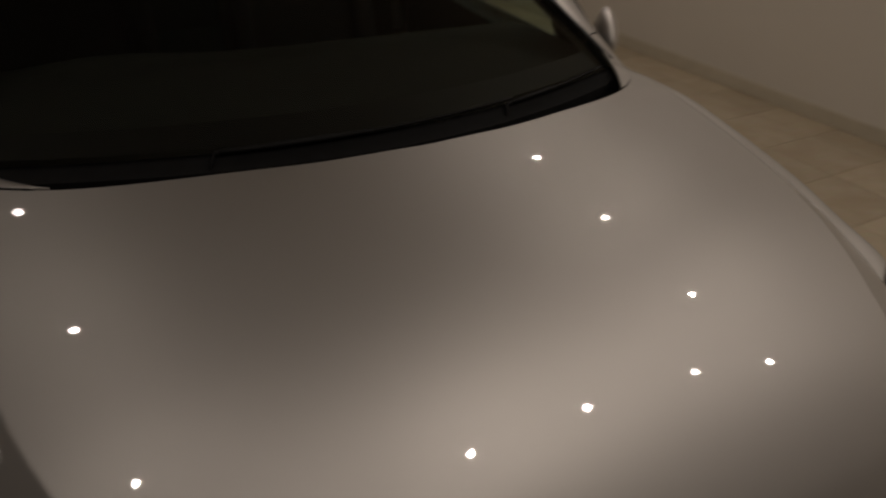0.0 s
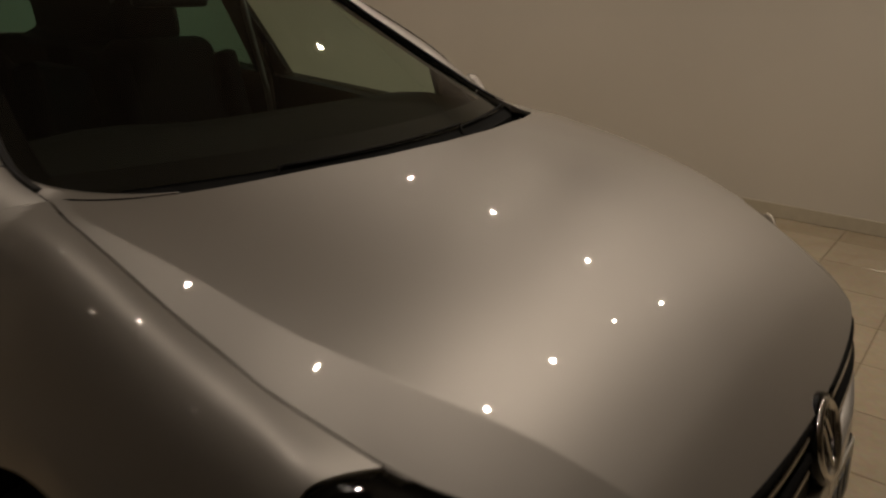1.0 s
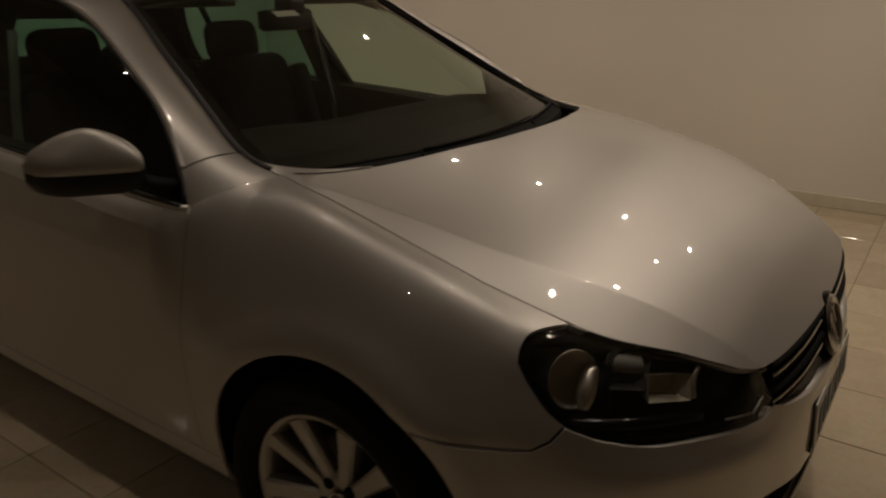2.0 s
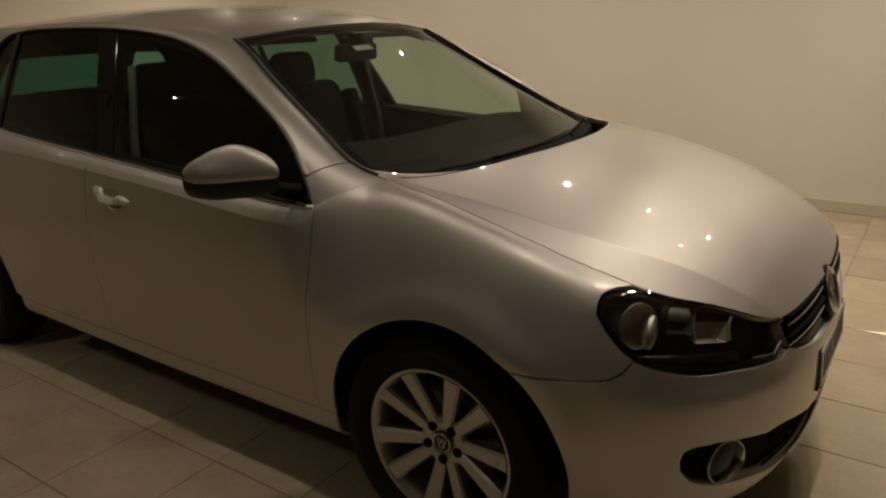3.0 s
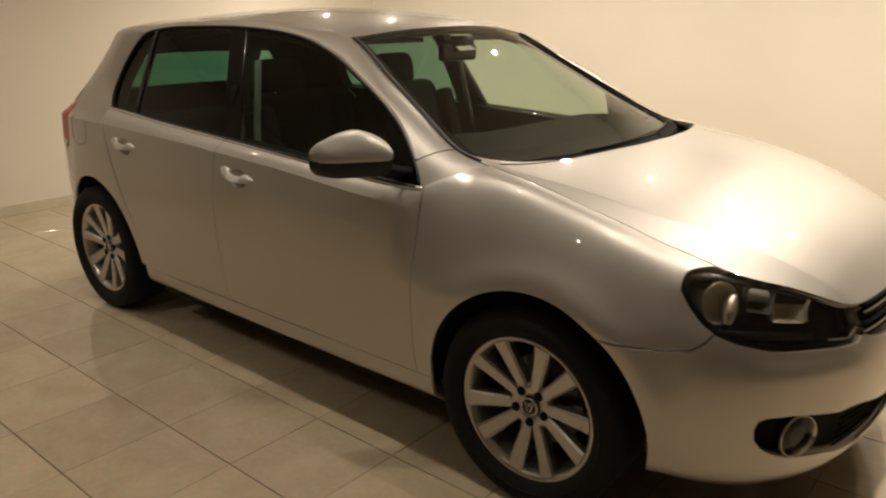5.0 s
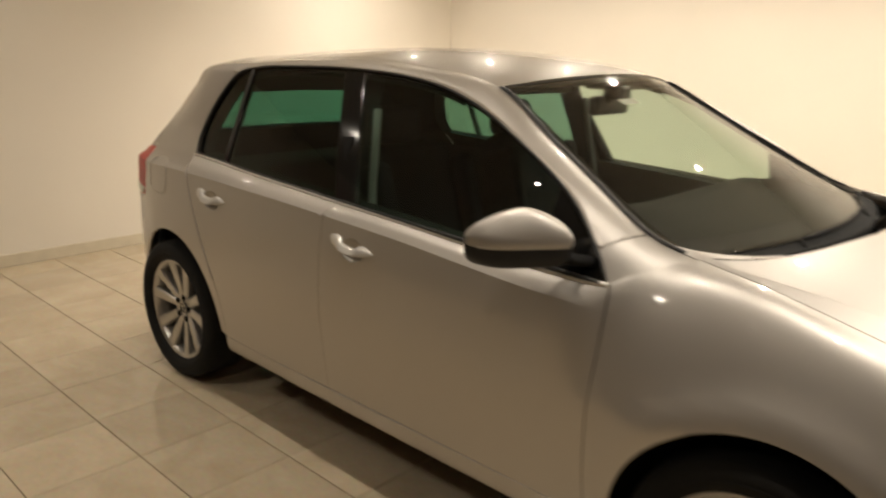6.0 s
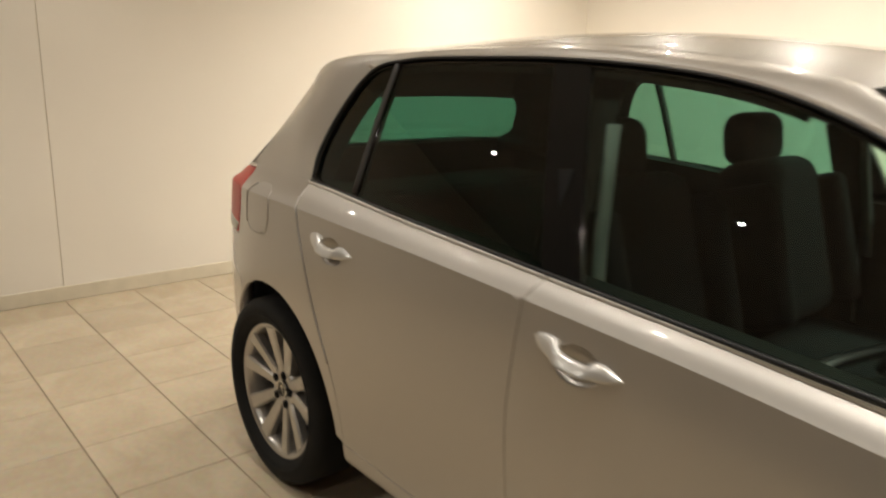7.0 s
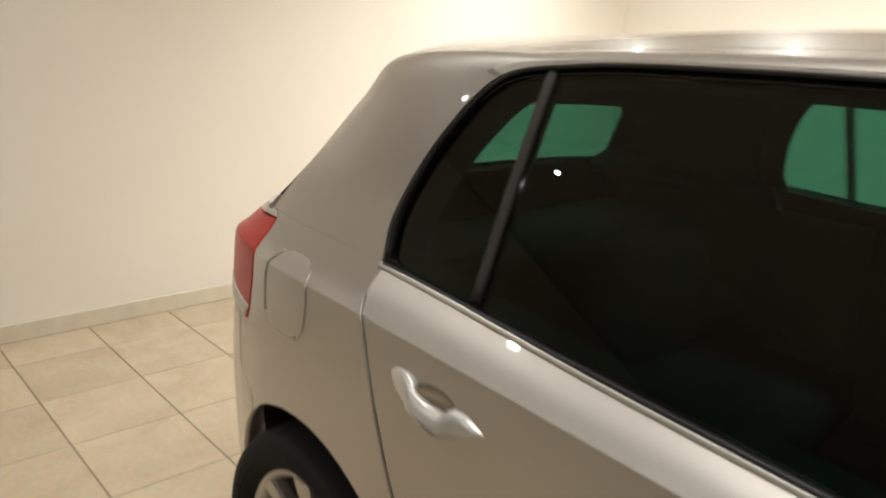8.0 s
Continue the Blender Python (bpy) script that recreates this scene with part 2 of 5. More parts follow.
def resample(poly, step, closed=True):
    """The outline with points at most step apart, its corners kept."""
    p = np.asarray(poly, float)
    out = []
    n = len(p) if closed else len(p) - 1
    for i in range(n):
        a, b = p[i], p[(i + 1) % len(p)]
        k = max(1, int(math.ceil(np.linalg.norm(b - a) / step)))
        out += [a + (b - a) * j / k for j in range(k)]
    if not closed:
        out.append(p[-1])
    return np.array(out)


def inside(poly, pts):
    x, y = pts[:, 0], pts[:, 1]
    res = np.zeros(len(pts), bool)
    a, b = poly, np.roll(poly, -1, axis=0)
    for (x0, y0), (x1, y1) in zip(a, b):
        if y0 == y1:
            continue
        cross = ((y0 > y) != (y1 > y)) & (x < (x1 - x0) * (y - y0) / (y1 - y0) + x0)
        res ^= cross
    return res


def shrink(poly, d):
    """The outline moved inwards by d."""
    p = np.asarray(poly, float)
    area = np.sum(p[:, 0] * np.roll(p[:, 1], -1) - np.roll(p[:, 0], -1) * p[:, 1])
    t = np.roll(p, -1, axis=0) - np.roll(p, 1, axis=0)
    t /= np.linalg.norm(t, axis=1)[:, None] + 1e-9
    n = np.stack([-t[:, 1], t[:, 0]], 1) * (1 if area > 0 else -1)
    return p + n * d


def rounded(poly, r, k=4):
    """The outline with its corners rounded."""
    p = np.asarray(poly, float)
    out = []
    for i in range(len(p)):
        a, b, c = p[i - 1], p[i], p[(i + 1) % len(p)]
        u, v = a - b, c - b
        lu, lv = np.linalg.norm(u), np.linalg.norm(v)
        q = min(r, lu * 0.45, lv * 0.45)
        s0, s1 = b + u / lu * q, b + v / lv * q
        for j in range(k + 1):
            t = j / k
            out.append((1 - t) ** 2 * s0 + 2 * t * (1 - t) * b + t * t * s1)
    return np.array(out)


def sheet(name, outer, surf, mat, parent, holes=(), step=0.02, thick=0.012, label="", mirror=False, lift=0.0, rows=(), extra=None):
    """A skin panel: an outline in a surface's own plane, filled, laid on the surface, with its edge turned in."""
    from mathutils.geometry import delaunay_2d_cdt
    loops = [resample(outer, step)] + [resample(h, step) for h in holes]
    lo, hi = loops[0].min(0), loops[0].max(0)
    heights = np.arange(math.floor(lo[1] / step) * step, hi[1], step)
    if len(rows):
        heights = np.concatenate([heights[np.min(np.abs(heights[:, None] - np.asarray(rows)), axis=1) > .3 * step], rows])
    gx, gy = np.meshgrid(np.arange(lo[0], hi[0], step), heights)
    if not len(rows):
        gx[1::2] += step / 2
    g = np.stack([gx.ravel(), gy.ravel()], 1)
    keep = inside(loops[0], g)
    for h in loops[1:]:
        keep &= ~inside(h, g)
    edge = np.concatenate(loops)
    g = g[keep]
    if extra is not None:
        near = np.array([np.min(np.sum((extra - q) ** 2, 1)) for q in g])
        g = g[near > (0.6 * step) ** 2]
    if len(g):
        near = np.array([np.min(np.sum((edge - q) ** 2, 1)) for q in g])
        g = g[near > (0.5 * step) ** 2]
    pts = np.concatenate([edge, g]) if len(g) else edge
    if extra is not None:
        pts = np.concatenate([pts, extra])
    edges, k = [], 0
    for l in loops:
        edges += [(k + i, k + (i + 1) % len(l)) for i in range(len(l))]
        k += len(l)
    v2, _, tris, *_ = delaunay_2d_cdt([Vector(p) for p in pts], edges, [], 0, 1e-7)
    v2 = np.array([tuple(v) for v in v2])
    tris = np.array([t for t in tris if len(t) == 3])
    cen = v2[tris].mean(1)
    ok = inside(loops[0], cen)
    for h in loops[1:]:
        ok &= ~inside(h, cen)
    tris = tris[ok]
    P = surf(v2)
    e = 0.0012
    du = surf(v2 + [e, 0]) - surf(v2 - [e, 0])
    dv = surf(v2 + [0, e]) - surf(v2 - [0, e])
    N = np.cross(du, dv)
    N /= np.linalg.norm(N, axis=1)[:, None] + 1e-12
    # the surfaces are the near half of the car: outwards is away from its middle line
    mid = np.array([1.3, 0.0, 0.6])
    if np.sum(N * (P - mid)) < 0:
        N = -N
    P = P + N * lift
    a, b, c = P[tris[:, 0]], P[tris[:, 1]], P[tris[:, 2]]
    fn = np.cross(b - a, c - a)
    flip = np.sum(fn * N[tris[:, 0]], 1) < 0
    tris[flip] = tris[flip][:, ::-1]
    faces = [tuple(t) for t in tris]
    normals = [N[i] for t in tris for i in t]
    verts = [p for p in P]
    if thick:
        count = {}
        for t in tris:
            for i in range(3):
                count[(t[i], t[(i + 1) % 3])] = 1
        inner = {}

        def inn(i):
            if i not in inner:
                inner[i] = len(verts)
                verts.append(P[i] - N[i] * thick)
            return inner[i]
        for (i, j) in list(count):
            if (j, i) not in count:
                f = (j, i, inn(i), inn(j))
                q = np.cross(verts[f[1]] - verts[f[0]], verts[f[2]] - verts[f[1]])
                q = q / (np.linalg.norm(q) + 1e-12)
                faces.append(f)
                normals += [(N[j] + q) / 2, (N[i] + q) / 2, q, q]
    if mirror:
        verts = [np.array((v[0], -v[1], v[2])) for v in verts]
        out, k = [], 0
        for f in faces:
            n = [np.array((q[0], -q[1], q[2])) for q in normals[k:k + len(f)]]
            out += n[::-1]
            k += len(f)
        normals = out
        faces = [f[::-1] for f in faces]
    return mesh_part(name, verts, faces, mat, parent, label, normals)


def lofted(name, fn, us, vs, mat, parent, label="", thick=0.0, out=(0, 0, 1)):
    """A grid skin over fn(u, v) -> point; thick turns its edge in."""
    U, V = np.meshgrid(us, vs, indexing="ij")
    P = fn(U.ravel(), V.ravel())
    eu, ev = (us[-1] - us[0]) * 1e-3, (vs[-1] - vs[0]) * 1e-3
    N = np.cross(fn(U.ravel() + eu, V.ravel()) - fn(U.ravel() - eu, V.ravel()),
                 fn(U.ravel(), V.ravel() + ev) - fn(U.ravel(), V.ravel() - ev))
    N /= np.linalg.norm(N, axis=1)[:, None] + 1e-12
    if np.sum(N * np.array(out)) < 0:
        N = -N
    nu, nv = len(us), len(vs)
    faces = []
    for i in range(nu - 1):
        for j in range(nv - 1):
            f = (i * nv + j, (i + 1) * nv + j, (i + 1) * nv + j + 1, i * nv + j + 1)
            q = np.cross(P[f[1]] - P[f[0]], P[f[3]] - P[f[0]])
            faces.append(f if np.dot(q, N[f[0]]) > 0 else f[::-1])
    normals = [N[i] for f in faces for i in f]
    verts = list(P)
    if thick:
        ring = [i * nv for i in range(nu)] + [(nu - 1) * nv + j for j in range(1, nv)] + \
               [i * nv + nv - 1 for i in range(nu - 2, -1, -1)] + [j for j in range(nv - 2, 0, -1)]
        base = len(verts)
        verts += [P[i] - N[i] * thick for i in ring]
        for k in range(len(ring)):
            a, b = ring[k], ring[(k + 1) % len(ring)]
            f = (a, b, base + (k + 1) % len(ring), base + k)
            q = np.cross(verts[f[1]] - verts[f[0]], verts[f[2]] - verts[f[1]])
            q /= np.linalg.norm(q) + 1e-12
            mid = verts[a] - P.mean(0)
            if np.dot(q, mid) < 0:
                f, q = f[::-1], -q
            faces.append(f)
            normals += [q] * 4
    return mesh_part(name, verts, faces, mat, parent, label, normals)

# ---- the room ----
X_REAR, Y_FAR, X_FRONT, Y_NEAR = -2.42, 3.55, 9.0, -7.5
PITCH, TX, TY = 0.385, 0.557, -1.32


def slab(name, lo, hi, mat, kind="structure", label="", category=""):
    c = [(a + b) / 2 for a, b in zip(lo, hi)]
    bm = box_bm(*[b - a for a, b in zip(lo, hi)])
    ob = part(name, bm, mat, None)
    ob.location = c
    return tagged(ob, label, category, kind=kind)


def build_room():
    slab("wall_north", (X_REAR - 0.2, Y_FAR, 0), (X_FRONT, Y_FAR + 0.2, CEILING), WALL, label="smooth cream painted wall behind the car", category="wall")
    # the wall behind the car's tail has an upright joint between two boards
    joint = -0.93
    slab("wall_west", (X_REAR - 0.2, joint + 0.0025, 0), (X_REAR, Y_FAR, CEILING), WALL, label="cream painted wall with an upright joint", category="wall")
    slab("wall_west_panel", (X_REAR - 0.2, Y_NEAR, 0), (X_REAR, joint - 0.0025, CEILING), WALL, label="cream painted wall board beside the joint", category="wall")
    slab("wall_joint", (X_REAR - 0.2, joint - 0.0025, 0), (X_REAR - 0.006, joint + 0.0025, CEILING), SKIRT, label="shallow upright groove between the wall boards", category="trim")
    # unseen walls behind the camera, darkened to stand for an unlit hall
    slab("wall_south", (X_REAR - 0.2, Y_NEAR - 0.2, 0), (X_FRONT, Y_NEAR, CEILING), UNLITWALL, label="unseen wall of the hall, painted dark as if unlit", category="wall")
    slab("wall_east", (X_FRONT, Y_NEAR - 0.2, 0), (X_FRONT + 0.2, Y_FAR + 0.2, CEILING), UNLITWALL, label="unseen end wall of the hall, painted dark as if unlit", category="wall")
    slab("ceiling", (X_REAR - 0.2, Y_NEAR - 0.2, CEILING), (X_FRONT + 0.2, Y_FAR + 0.2, CEILING + 0.15), CEIL, label="plain unseen ceiling with recessed downlights, darkened to dim its reflections", category="ceiling")
    floor = slab("floor", (X_REAR - 0.2, Y_NEAR - 0.2, -0.2), (X_FRONT + 0.2, Y_FAR + 0.2, -0.004), GROUT, label="polished cream stone tiles with thin brown joints", category="floor")
    # skirting of tile strips
    for name, lo, hi in (("skirting_north", (X_REAR, Y_FAR - 0.010, 0), (X_FRONT, Y_FAR, 0.085)),
                         ("skirting_west", (X_REAR, Y_NEAR, 0), (X_REAR + 0.010, Y_FAR - 0.010, 0.085))):
        bm = box_bm(*[b - a for a, b in zip(lo, hi)], bevel=0.003, seg=1)
        ob = part(name, bm, SKIRT, None)
        ob.location = [(a + b) / 2 for a, b in zip(lo, hi)]
        tagged(ob, "pale tile skirting along the wall", "skirting", kind="structure")
    return floor


FLOOR = build_room()


def lay_tiles():
    """Tiles: singly where the camera passes, joined beyond."""
    # the joints along the car are a little wider than those across
    bm = box_bm(PITCH - .0026, PITCH - .0040, 0.010, bevel=0.0012, seg=1)
    me = bpy.data.meshes.new("tile")
    bm.to_mesh(me)
    bm.free()
    me.materials.append(TILE)
    verts0 = [tuple(v.co) for v in me.vertices]
    faces0 = [tuple(p.vertices) for p in me.polygons]
    rest_v, rest_f = [], []
    rng = random.Random(5)
    for i in range(-9, 23):
        for j in range(-17, 14):
            x, y = TX + (i + 0.5) * PITCH, TY + (j + 0.5) * PITCH
            if x + PITCH / 2 < X_REAR or y - PITCH / 2 > Y_FAR or y < Y_NEAR or x > X_FRONT:
                continue
            z = -0.005 + rng.uniform(-0.0004, 0.0004)
            if -8 <= i <= 8 and -5 <= j <= 12:
                ob = new("tile", me)
                ob.parent = FLOOR
                ob.matrix_parent_inverse = Matrix.Translation(-FLOOR.location)
                ob.location = (x, y, z)
                ob.rotation_euler = (rng.uniform(-0.0006, 0.0006), rng.uniform(-0.0006, 0.0006), 0)
            else:
                k = len(rest_v)
                rest_v.extend((a + x, b + y, c + z) for a, b, c in verts0)
                rest_f.extend(tuple(q + k for q in f) for f in faces0)
    ob = mesh_part("outer_tiles", rest_v, rest_f, TILE, FLOOR, smooth=False)
    ob.matrix_parent_inverse = Matrix.Translation(-FLOOR.location)
    tagged(ob, kind="stuff")


# ---- downlights ----
# places and strengths: a row behind the car, a column before its nose, a row over its near side
ROW_FAR = [(2.0, 1.92), (2.92, 2.15), (3.60, 2.65)]
ROW_FAR_REAR = [(-1.5, 2.0), (-.55, 2.0), (.35, 2.0), (1.15, 1.95)]
COLUMN = [(3.46, 1.86, .7), (3.42, 1.05, .85), (3.40, .38, 1.0), (3.38, -.42, .45)]
ROW_NEAR = [(2.78, -1.0, .45), (1.70, -1.0, .34), (.6, -1.0, .18), (-.6, -1.0, .14), (-1.7, -1.0, .16)]
# rear lamp at (-1.4, -2.4); the other three are added to fill wall and flank
CORNER_AND_FILL = [(-1.1, .6, .55), (-1.4, -2.4, .65), (.3, -2.7, .6), (1.9, -2.9, .4)]


def downlights(places, glow, watts, face=.022):
    """Recessed downlights: a ring, a glowing face and its downward beam."""
    beam = bpy.data.lights.new("beam", "SPOT")
    beam.energy, beam.spot_size, beam.spot_blend, beam.shadow_soft_size = watts, radians(115), 1.0, 0.017
    beam.color = (1.0, 0.88, 0.70)
    first = None
    for x, y in places:
        lamp = new("downlight_beam", beam)
        lamp.location = (x, y, CEILING - 0.012)
        if first is None:
            bm = lathe_bm([(0.040, 0.0), (0.040, -0.006), (face + .006, -0.006), (face + .002, 0.0)], 24, "z")
            first = part("downlight", bm, ALLOY, None)
            tagged(first, "small round recessed ceiling downlight, switched on; three are added as fill", "downlight", "ceiling downlights")
            bm = lathe_bm([(0.0005, -0.002), (face, -0.002)], 24, "z")
            for f in bm.faces:
                if f.normal.z > 0:
                    f.normal_flip()
            part("lamp_disc", bm, glow, first, "glowing warm lamp face")
            first.location = (x, y, CEILING)
        else:
            copy_thing(first, Matrix.Translation((x, y, CEILING)))


downlights(ROW_FAR, LAMPGLOW, BEAM * 0.3, .018)
downlights(ROW_FAR_REAR, LAMPGLOW, BEAM * 0.2, .0175)
for lx, ly, strength in COLUMN + ROW_NEAR + CORNER_AND_FILL:
    downlights([(lx, ly)], LAMPDIM, BEAM * strength, .016)

# ---- the car: its master surfaces (rear axle at x = 0, nose towards +x) ----
CAR = new("car")
tagged(CAR, "silver metallic five-door hatchback with alloy wheels parked on the tiled floor", "car")

_front = np.array([(2.75, .888), (2.95, .868), (3.09, .82), (3.20, .742), (3.285, .625), (3.350, .48), (3.393, .30), (3.409, .12), (3.412, 0)])
_rear = np.array([(-.743, 0), (-.732, .3), (-.69, .54), (-.595, .69), (-.435, .792), (-.205, .856)])
_mid = np.array([(0, .876), (.6, .888), (1.2, .893), (2.2, .893)])


def plan_curve():
    """The widest outline seen from above; s is x along the side and arc length round the ends."""
    pts = np.concatenate([_rear, _mid, _front])
    t = np.concatenate([[0], np.cumsum(np.linalg.norm(np.diff(pts, axis=0), axis=1))])
    dense = spline(t, pts)(np.linspace(0, t[-1], 1200))
    arc = np.concatenate([[0], np.cumsum(np.linalg.norm(np.diff(dense, axis=0), axis=1))])
    k = np.argmin(np.abs(dense[:, 0] - 1.2))
    s = arc - arc[k] + dense[k, 0]
    return s, dense


_s, _c = plan_curve()
S_END, S_START = _s[-1], _s[0]


def plan(s):
    s = np.asarray(s, float)
    x, y = np.interp(s, _s, _c[:, 0]), np.interp(s, _s, _c[:, 1])
    h = 0.02
    tx = np.interp(s + h, _s, _c[:, 0]) - np.interp(s - h, _s, _c[:, 0])
    ty = np.interp(s + h, _s, _c[:, 1]) - np.interp(s - h, _s, _c[:, 1])
    # at the ends of the outline the way runs straight across
    ln = np.sqrt(tx * tx + ty * ty) + 1e-9
    return x, y, -ty / ln, tx / ln


SECTIONS = []


def section(s, z, d):
    """Heights and insets of nine lines from the sill to the belt at one place along the car."""
    SECTIONS.append((s, z, d))


section(-1.45, [.20, .26, .36, .48, .60, .72, .84, .90, .95], [.10, .03, .01, 0, 0, .02, .05, .09, .14])
section(-.85, [.20, .26, .36, .48, .61, .74, .88, .94, .99], [.10, .03, .012, .002, 0, .012, .035, .075, .13])
section(-.42, [.20, .26, .36, .48, .62, .78, .960, .985, 1.03], [.10, .03, .012, .004, 0, .004, .014, .045, .09])
section(0, [.20, .25, .36, .50, .66, .80, .966, .997, 1.034], [.08, .035, .016, .004, 0, .004, .014, .048, .10])
section(.7, [.19, .245, .33, .48, .65, .80, .950, .973, .998], [.10, .045, .026, .01, 0, .004, .016, .042, .080])
section(1.4, [.19, .24, .33, .48, .64, .79, .918, .941, .960], [.10, .045, .026, .01, 0, .004, .018, .040, .070])
section(2.1, [.19, .24, .33, .48, .64, .77, .873, .898, .921], [.10, .045, .026, .01, 0, .005, .022, .042, .068])
section(2.2, [.19, .24, .33, .48, .64, .77, .873, .903, .930], [.10, .045, .026, .01, 0, .007, .028, .054, .088])
section(2.36, [.19, .24, .33, .48, .64, .79, .895, .948, .972], [.10, .045, .026, .008, .001, .014, .052, .115, .19])
section(2.75, [.19, .24, .33, .48, .65, .765, .845, .895, .915], [.10, .045, .024, .006, 0, .016, .045, .098, .172])
section(2.95, [.215, .258, .345, .48, .635, .735, .803, .850, .870], [.10, .045, .022, .004, .010, .040, .070, .108, .158])
section(3.09, [.22, .262, .345, .54, .640, .712, .768, .803, .82], [.085, .040, .020, .001, .014, .042, .070, .098, .130])
section(3.28, [.215, .258, .34, .555, .618, .672, .718, .752, .778], [.075, .035, .016, 0, .019, .042, .064, .085, .102])
section(3.55, [.21, .255, .34, .535, .592, .638, .672, .700, .722], [.065, .030, .012, 0, .012, .021, .028, .036, .048])
section(3.80, [.21, .255, .34, .45, .572, .612, .650, .688, .716], [.065, .030, .012, 0, .008, .020, .033, .045, .062])
section(S_END + .02, [.21, .255, .34, .45, .565, .605, .648, .688, .716], [.065, .030, .012, 0, .010, .024, .040, .053, .070])

_ss = np.array([q[0] for q in SECTIONS])
_zz = pchip(_ss, np.array([q[1] for q in SECTIONS]))
_dd = pchip(_ss, np.array([q[2] for q in SECTIONS]))
WS = 0.10  # one line step in the panels' own plane
_wi = np.arange(9.0)


def _across(vals, w, crisp):
    """Smooth interpolation over the nine lines, row by row; where crisp is 1 line 6 is a sharp crease."""
    n = len(w)
    w = np.clip(w, 0, 8)
    i = np.clip(w.astype(int), 0, 7)
    t = w - i
    r = np.arange(n)
    dl = np.diff(vals, axis=1)
    m = np.zeros_like(vals)
    a, b = dl[:, :-1], dl[:, 1:]
    with np.errstate(divide="ignore", invalid="ignore"):
        m[:, 1:-1] = np.where(a * b > 0, 2 / (1 / a + 1 / b), 0)
    m[:, 0], m[:, -1] = dl[:, 0], dl[:, -1]
    left, right = m.copy(), m.copy()
    left[:, 6] += crisp * (dl[:, 5] - m[:, 6])
    right[:, 6] += crisp * (dl[:, 6] - m[:, 6])
    return ((1 + 2 * t) * (1 - t) ** 2 * vals[r, i] + t * (1 - t) ** 2 * right[r, i]
            + t * t * (3 - 2 * t) * vals[r, i + 1] + t * t * (t - 1) * left[r, i + 1])


# centre line, edge half-width and crease of the bonnet
_hc = spline([2.2, 2.47, 2.7, 2.9, 3.1, 3.25, 3.34, 3.42], [1.062, 1.037, 1.005, .958, .880, .798, .729, .66])
_hy = spline([2.2, 2.31, 2.41, 2.55, 2.72, 2.85, 2.97, 3.07, 3.2, 3.4], [.660, .686, .704, .713, .719, .715, .696, .676, .655, .62])
_fc = spline([2.2, 2.42, 2.65, 2.82, 2.96, 3.06, 3.15, 3.2, 3.4], [.98, .976, .935, .909, .878, .842, .797, .777, .675])
_hr = pchip([0, .15, .33, .50, .60, .66, .692, .72], [2.580, 2.570, 2.533, 2.48, 2.424, 2.362, 2.302, 2.24])


def bonnet_z(x, y):
    """Gently crowned, with a soft crease beyond which it falls more steeply."""
    y = np.abs(y)
    w = 0.0007
    u = w * np.logaddexp(0, (y - _fc(x) * _hy(x)) / w)
    v = .09 * (1 - np.exp(-u / .09))
    fade = np.interp(x, [2.95, 3.30], [1, .5])
    m = np.clip((x - 2.45) / .4, 0, 1)
    return _hc(x) - 0.116 * y * y - 0.07 * m * y ** 4 - fade * ((0.37 - .06 * m) * u - 0.25 * v * v)


# the upper edge of the wing, headlight and grille, seen from above
_top = pchip([2.30, 2.41, 2.55, 2.72, 2.85, 2.97, 3.09, 3.30, 3.53, 3.68, 3.87, S_END],
             [(2.30, .684), (2.41, .704), (2.55, .713), (2.72, .719), (2.85, .715), (2.965, .696), (3.068, .668), (3.192, .590), (3.322, .460), (3.350, .315), (3.364, .13), (3.368, 0)])


def wing_edge(s):
    """The upper edge of the wing: up the pillar's foot, then along the bonnet."""
    q = _top(s)
    foot = np.clip((s - 2.152) / .15, 0, 1)
    under = s < 2.302
    e = np.stack([q[:, 0], q[:, 1], bonnet_z(q[:, 0], q[:, 1])], 1)
    line = np.stack([np.interp(foot, _foot_f, _foot[:, a]) for a in range(3)], 1)
    return np.where(under[:, None], line, e)


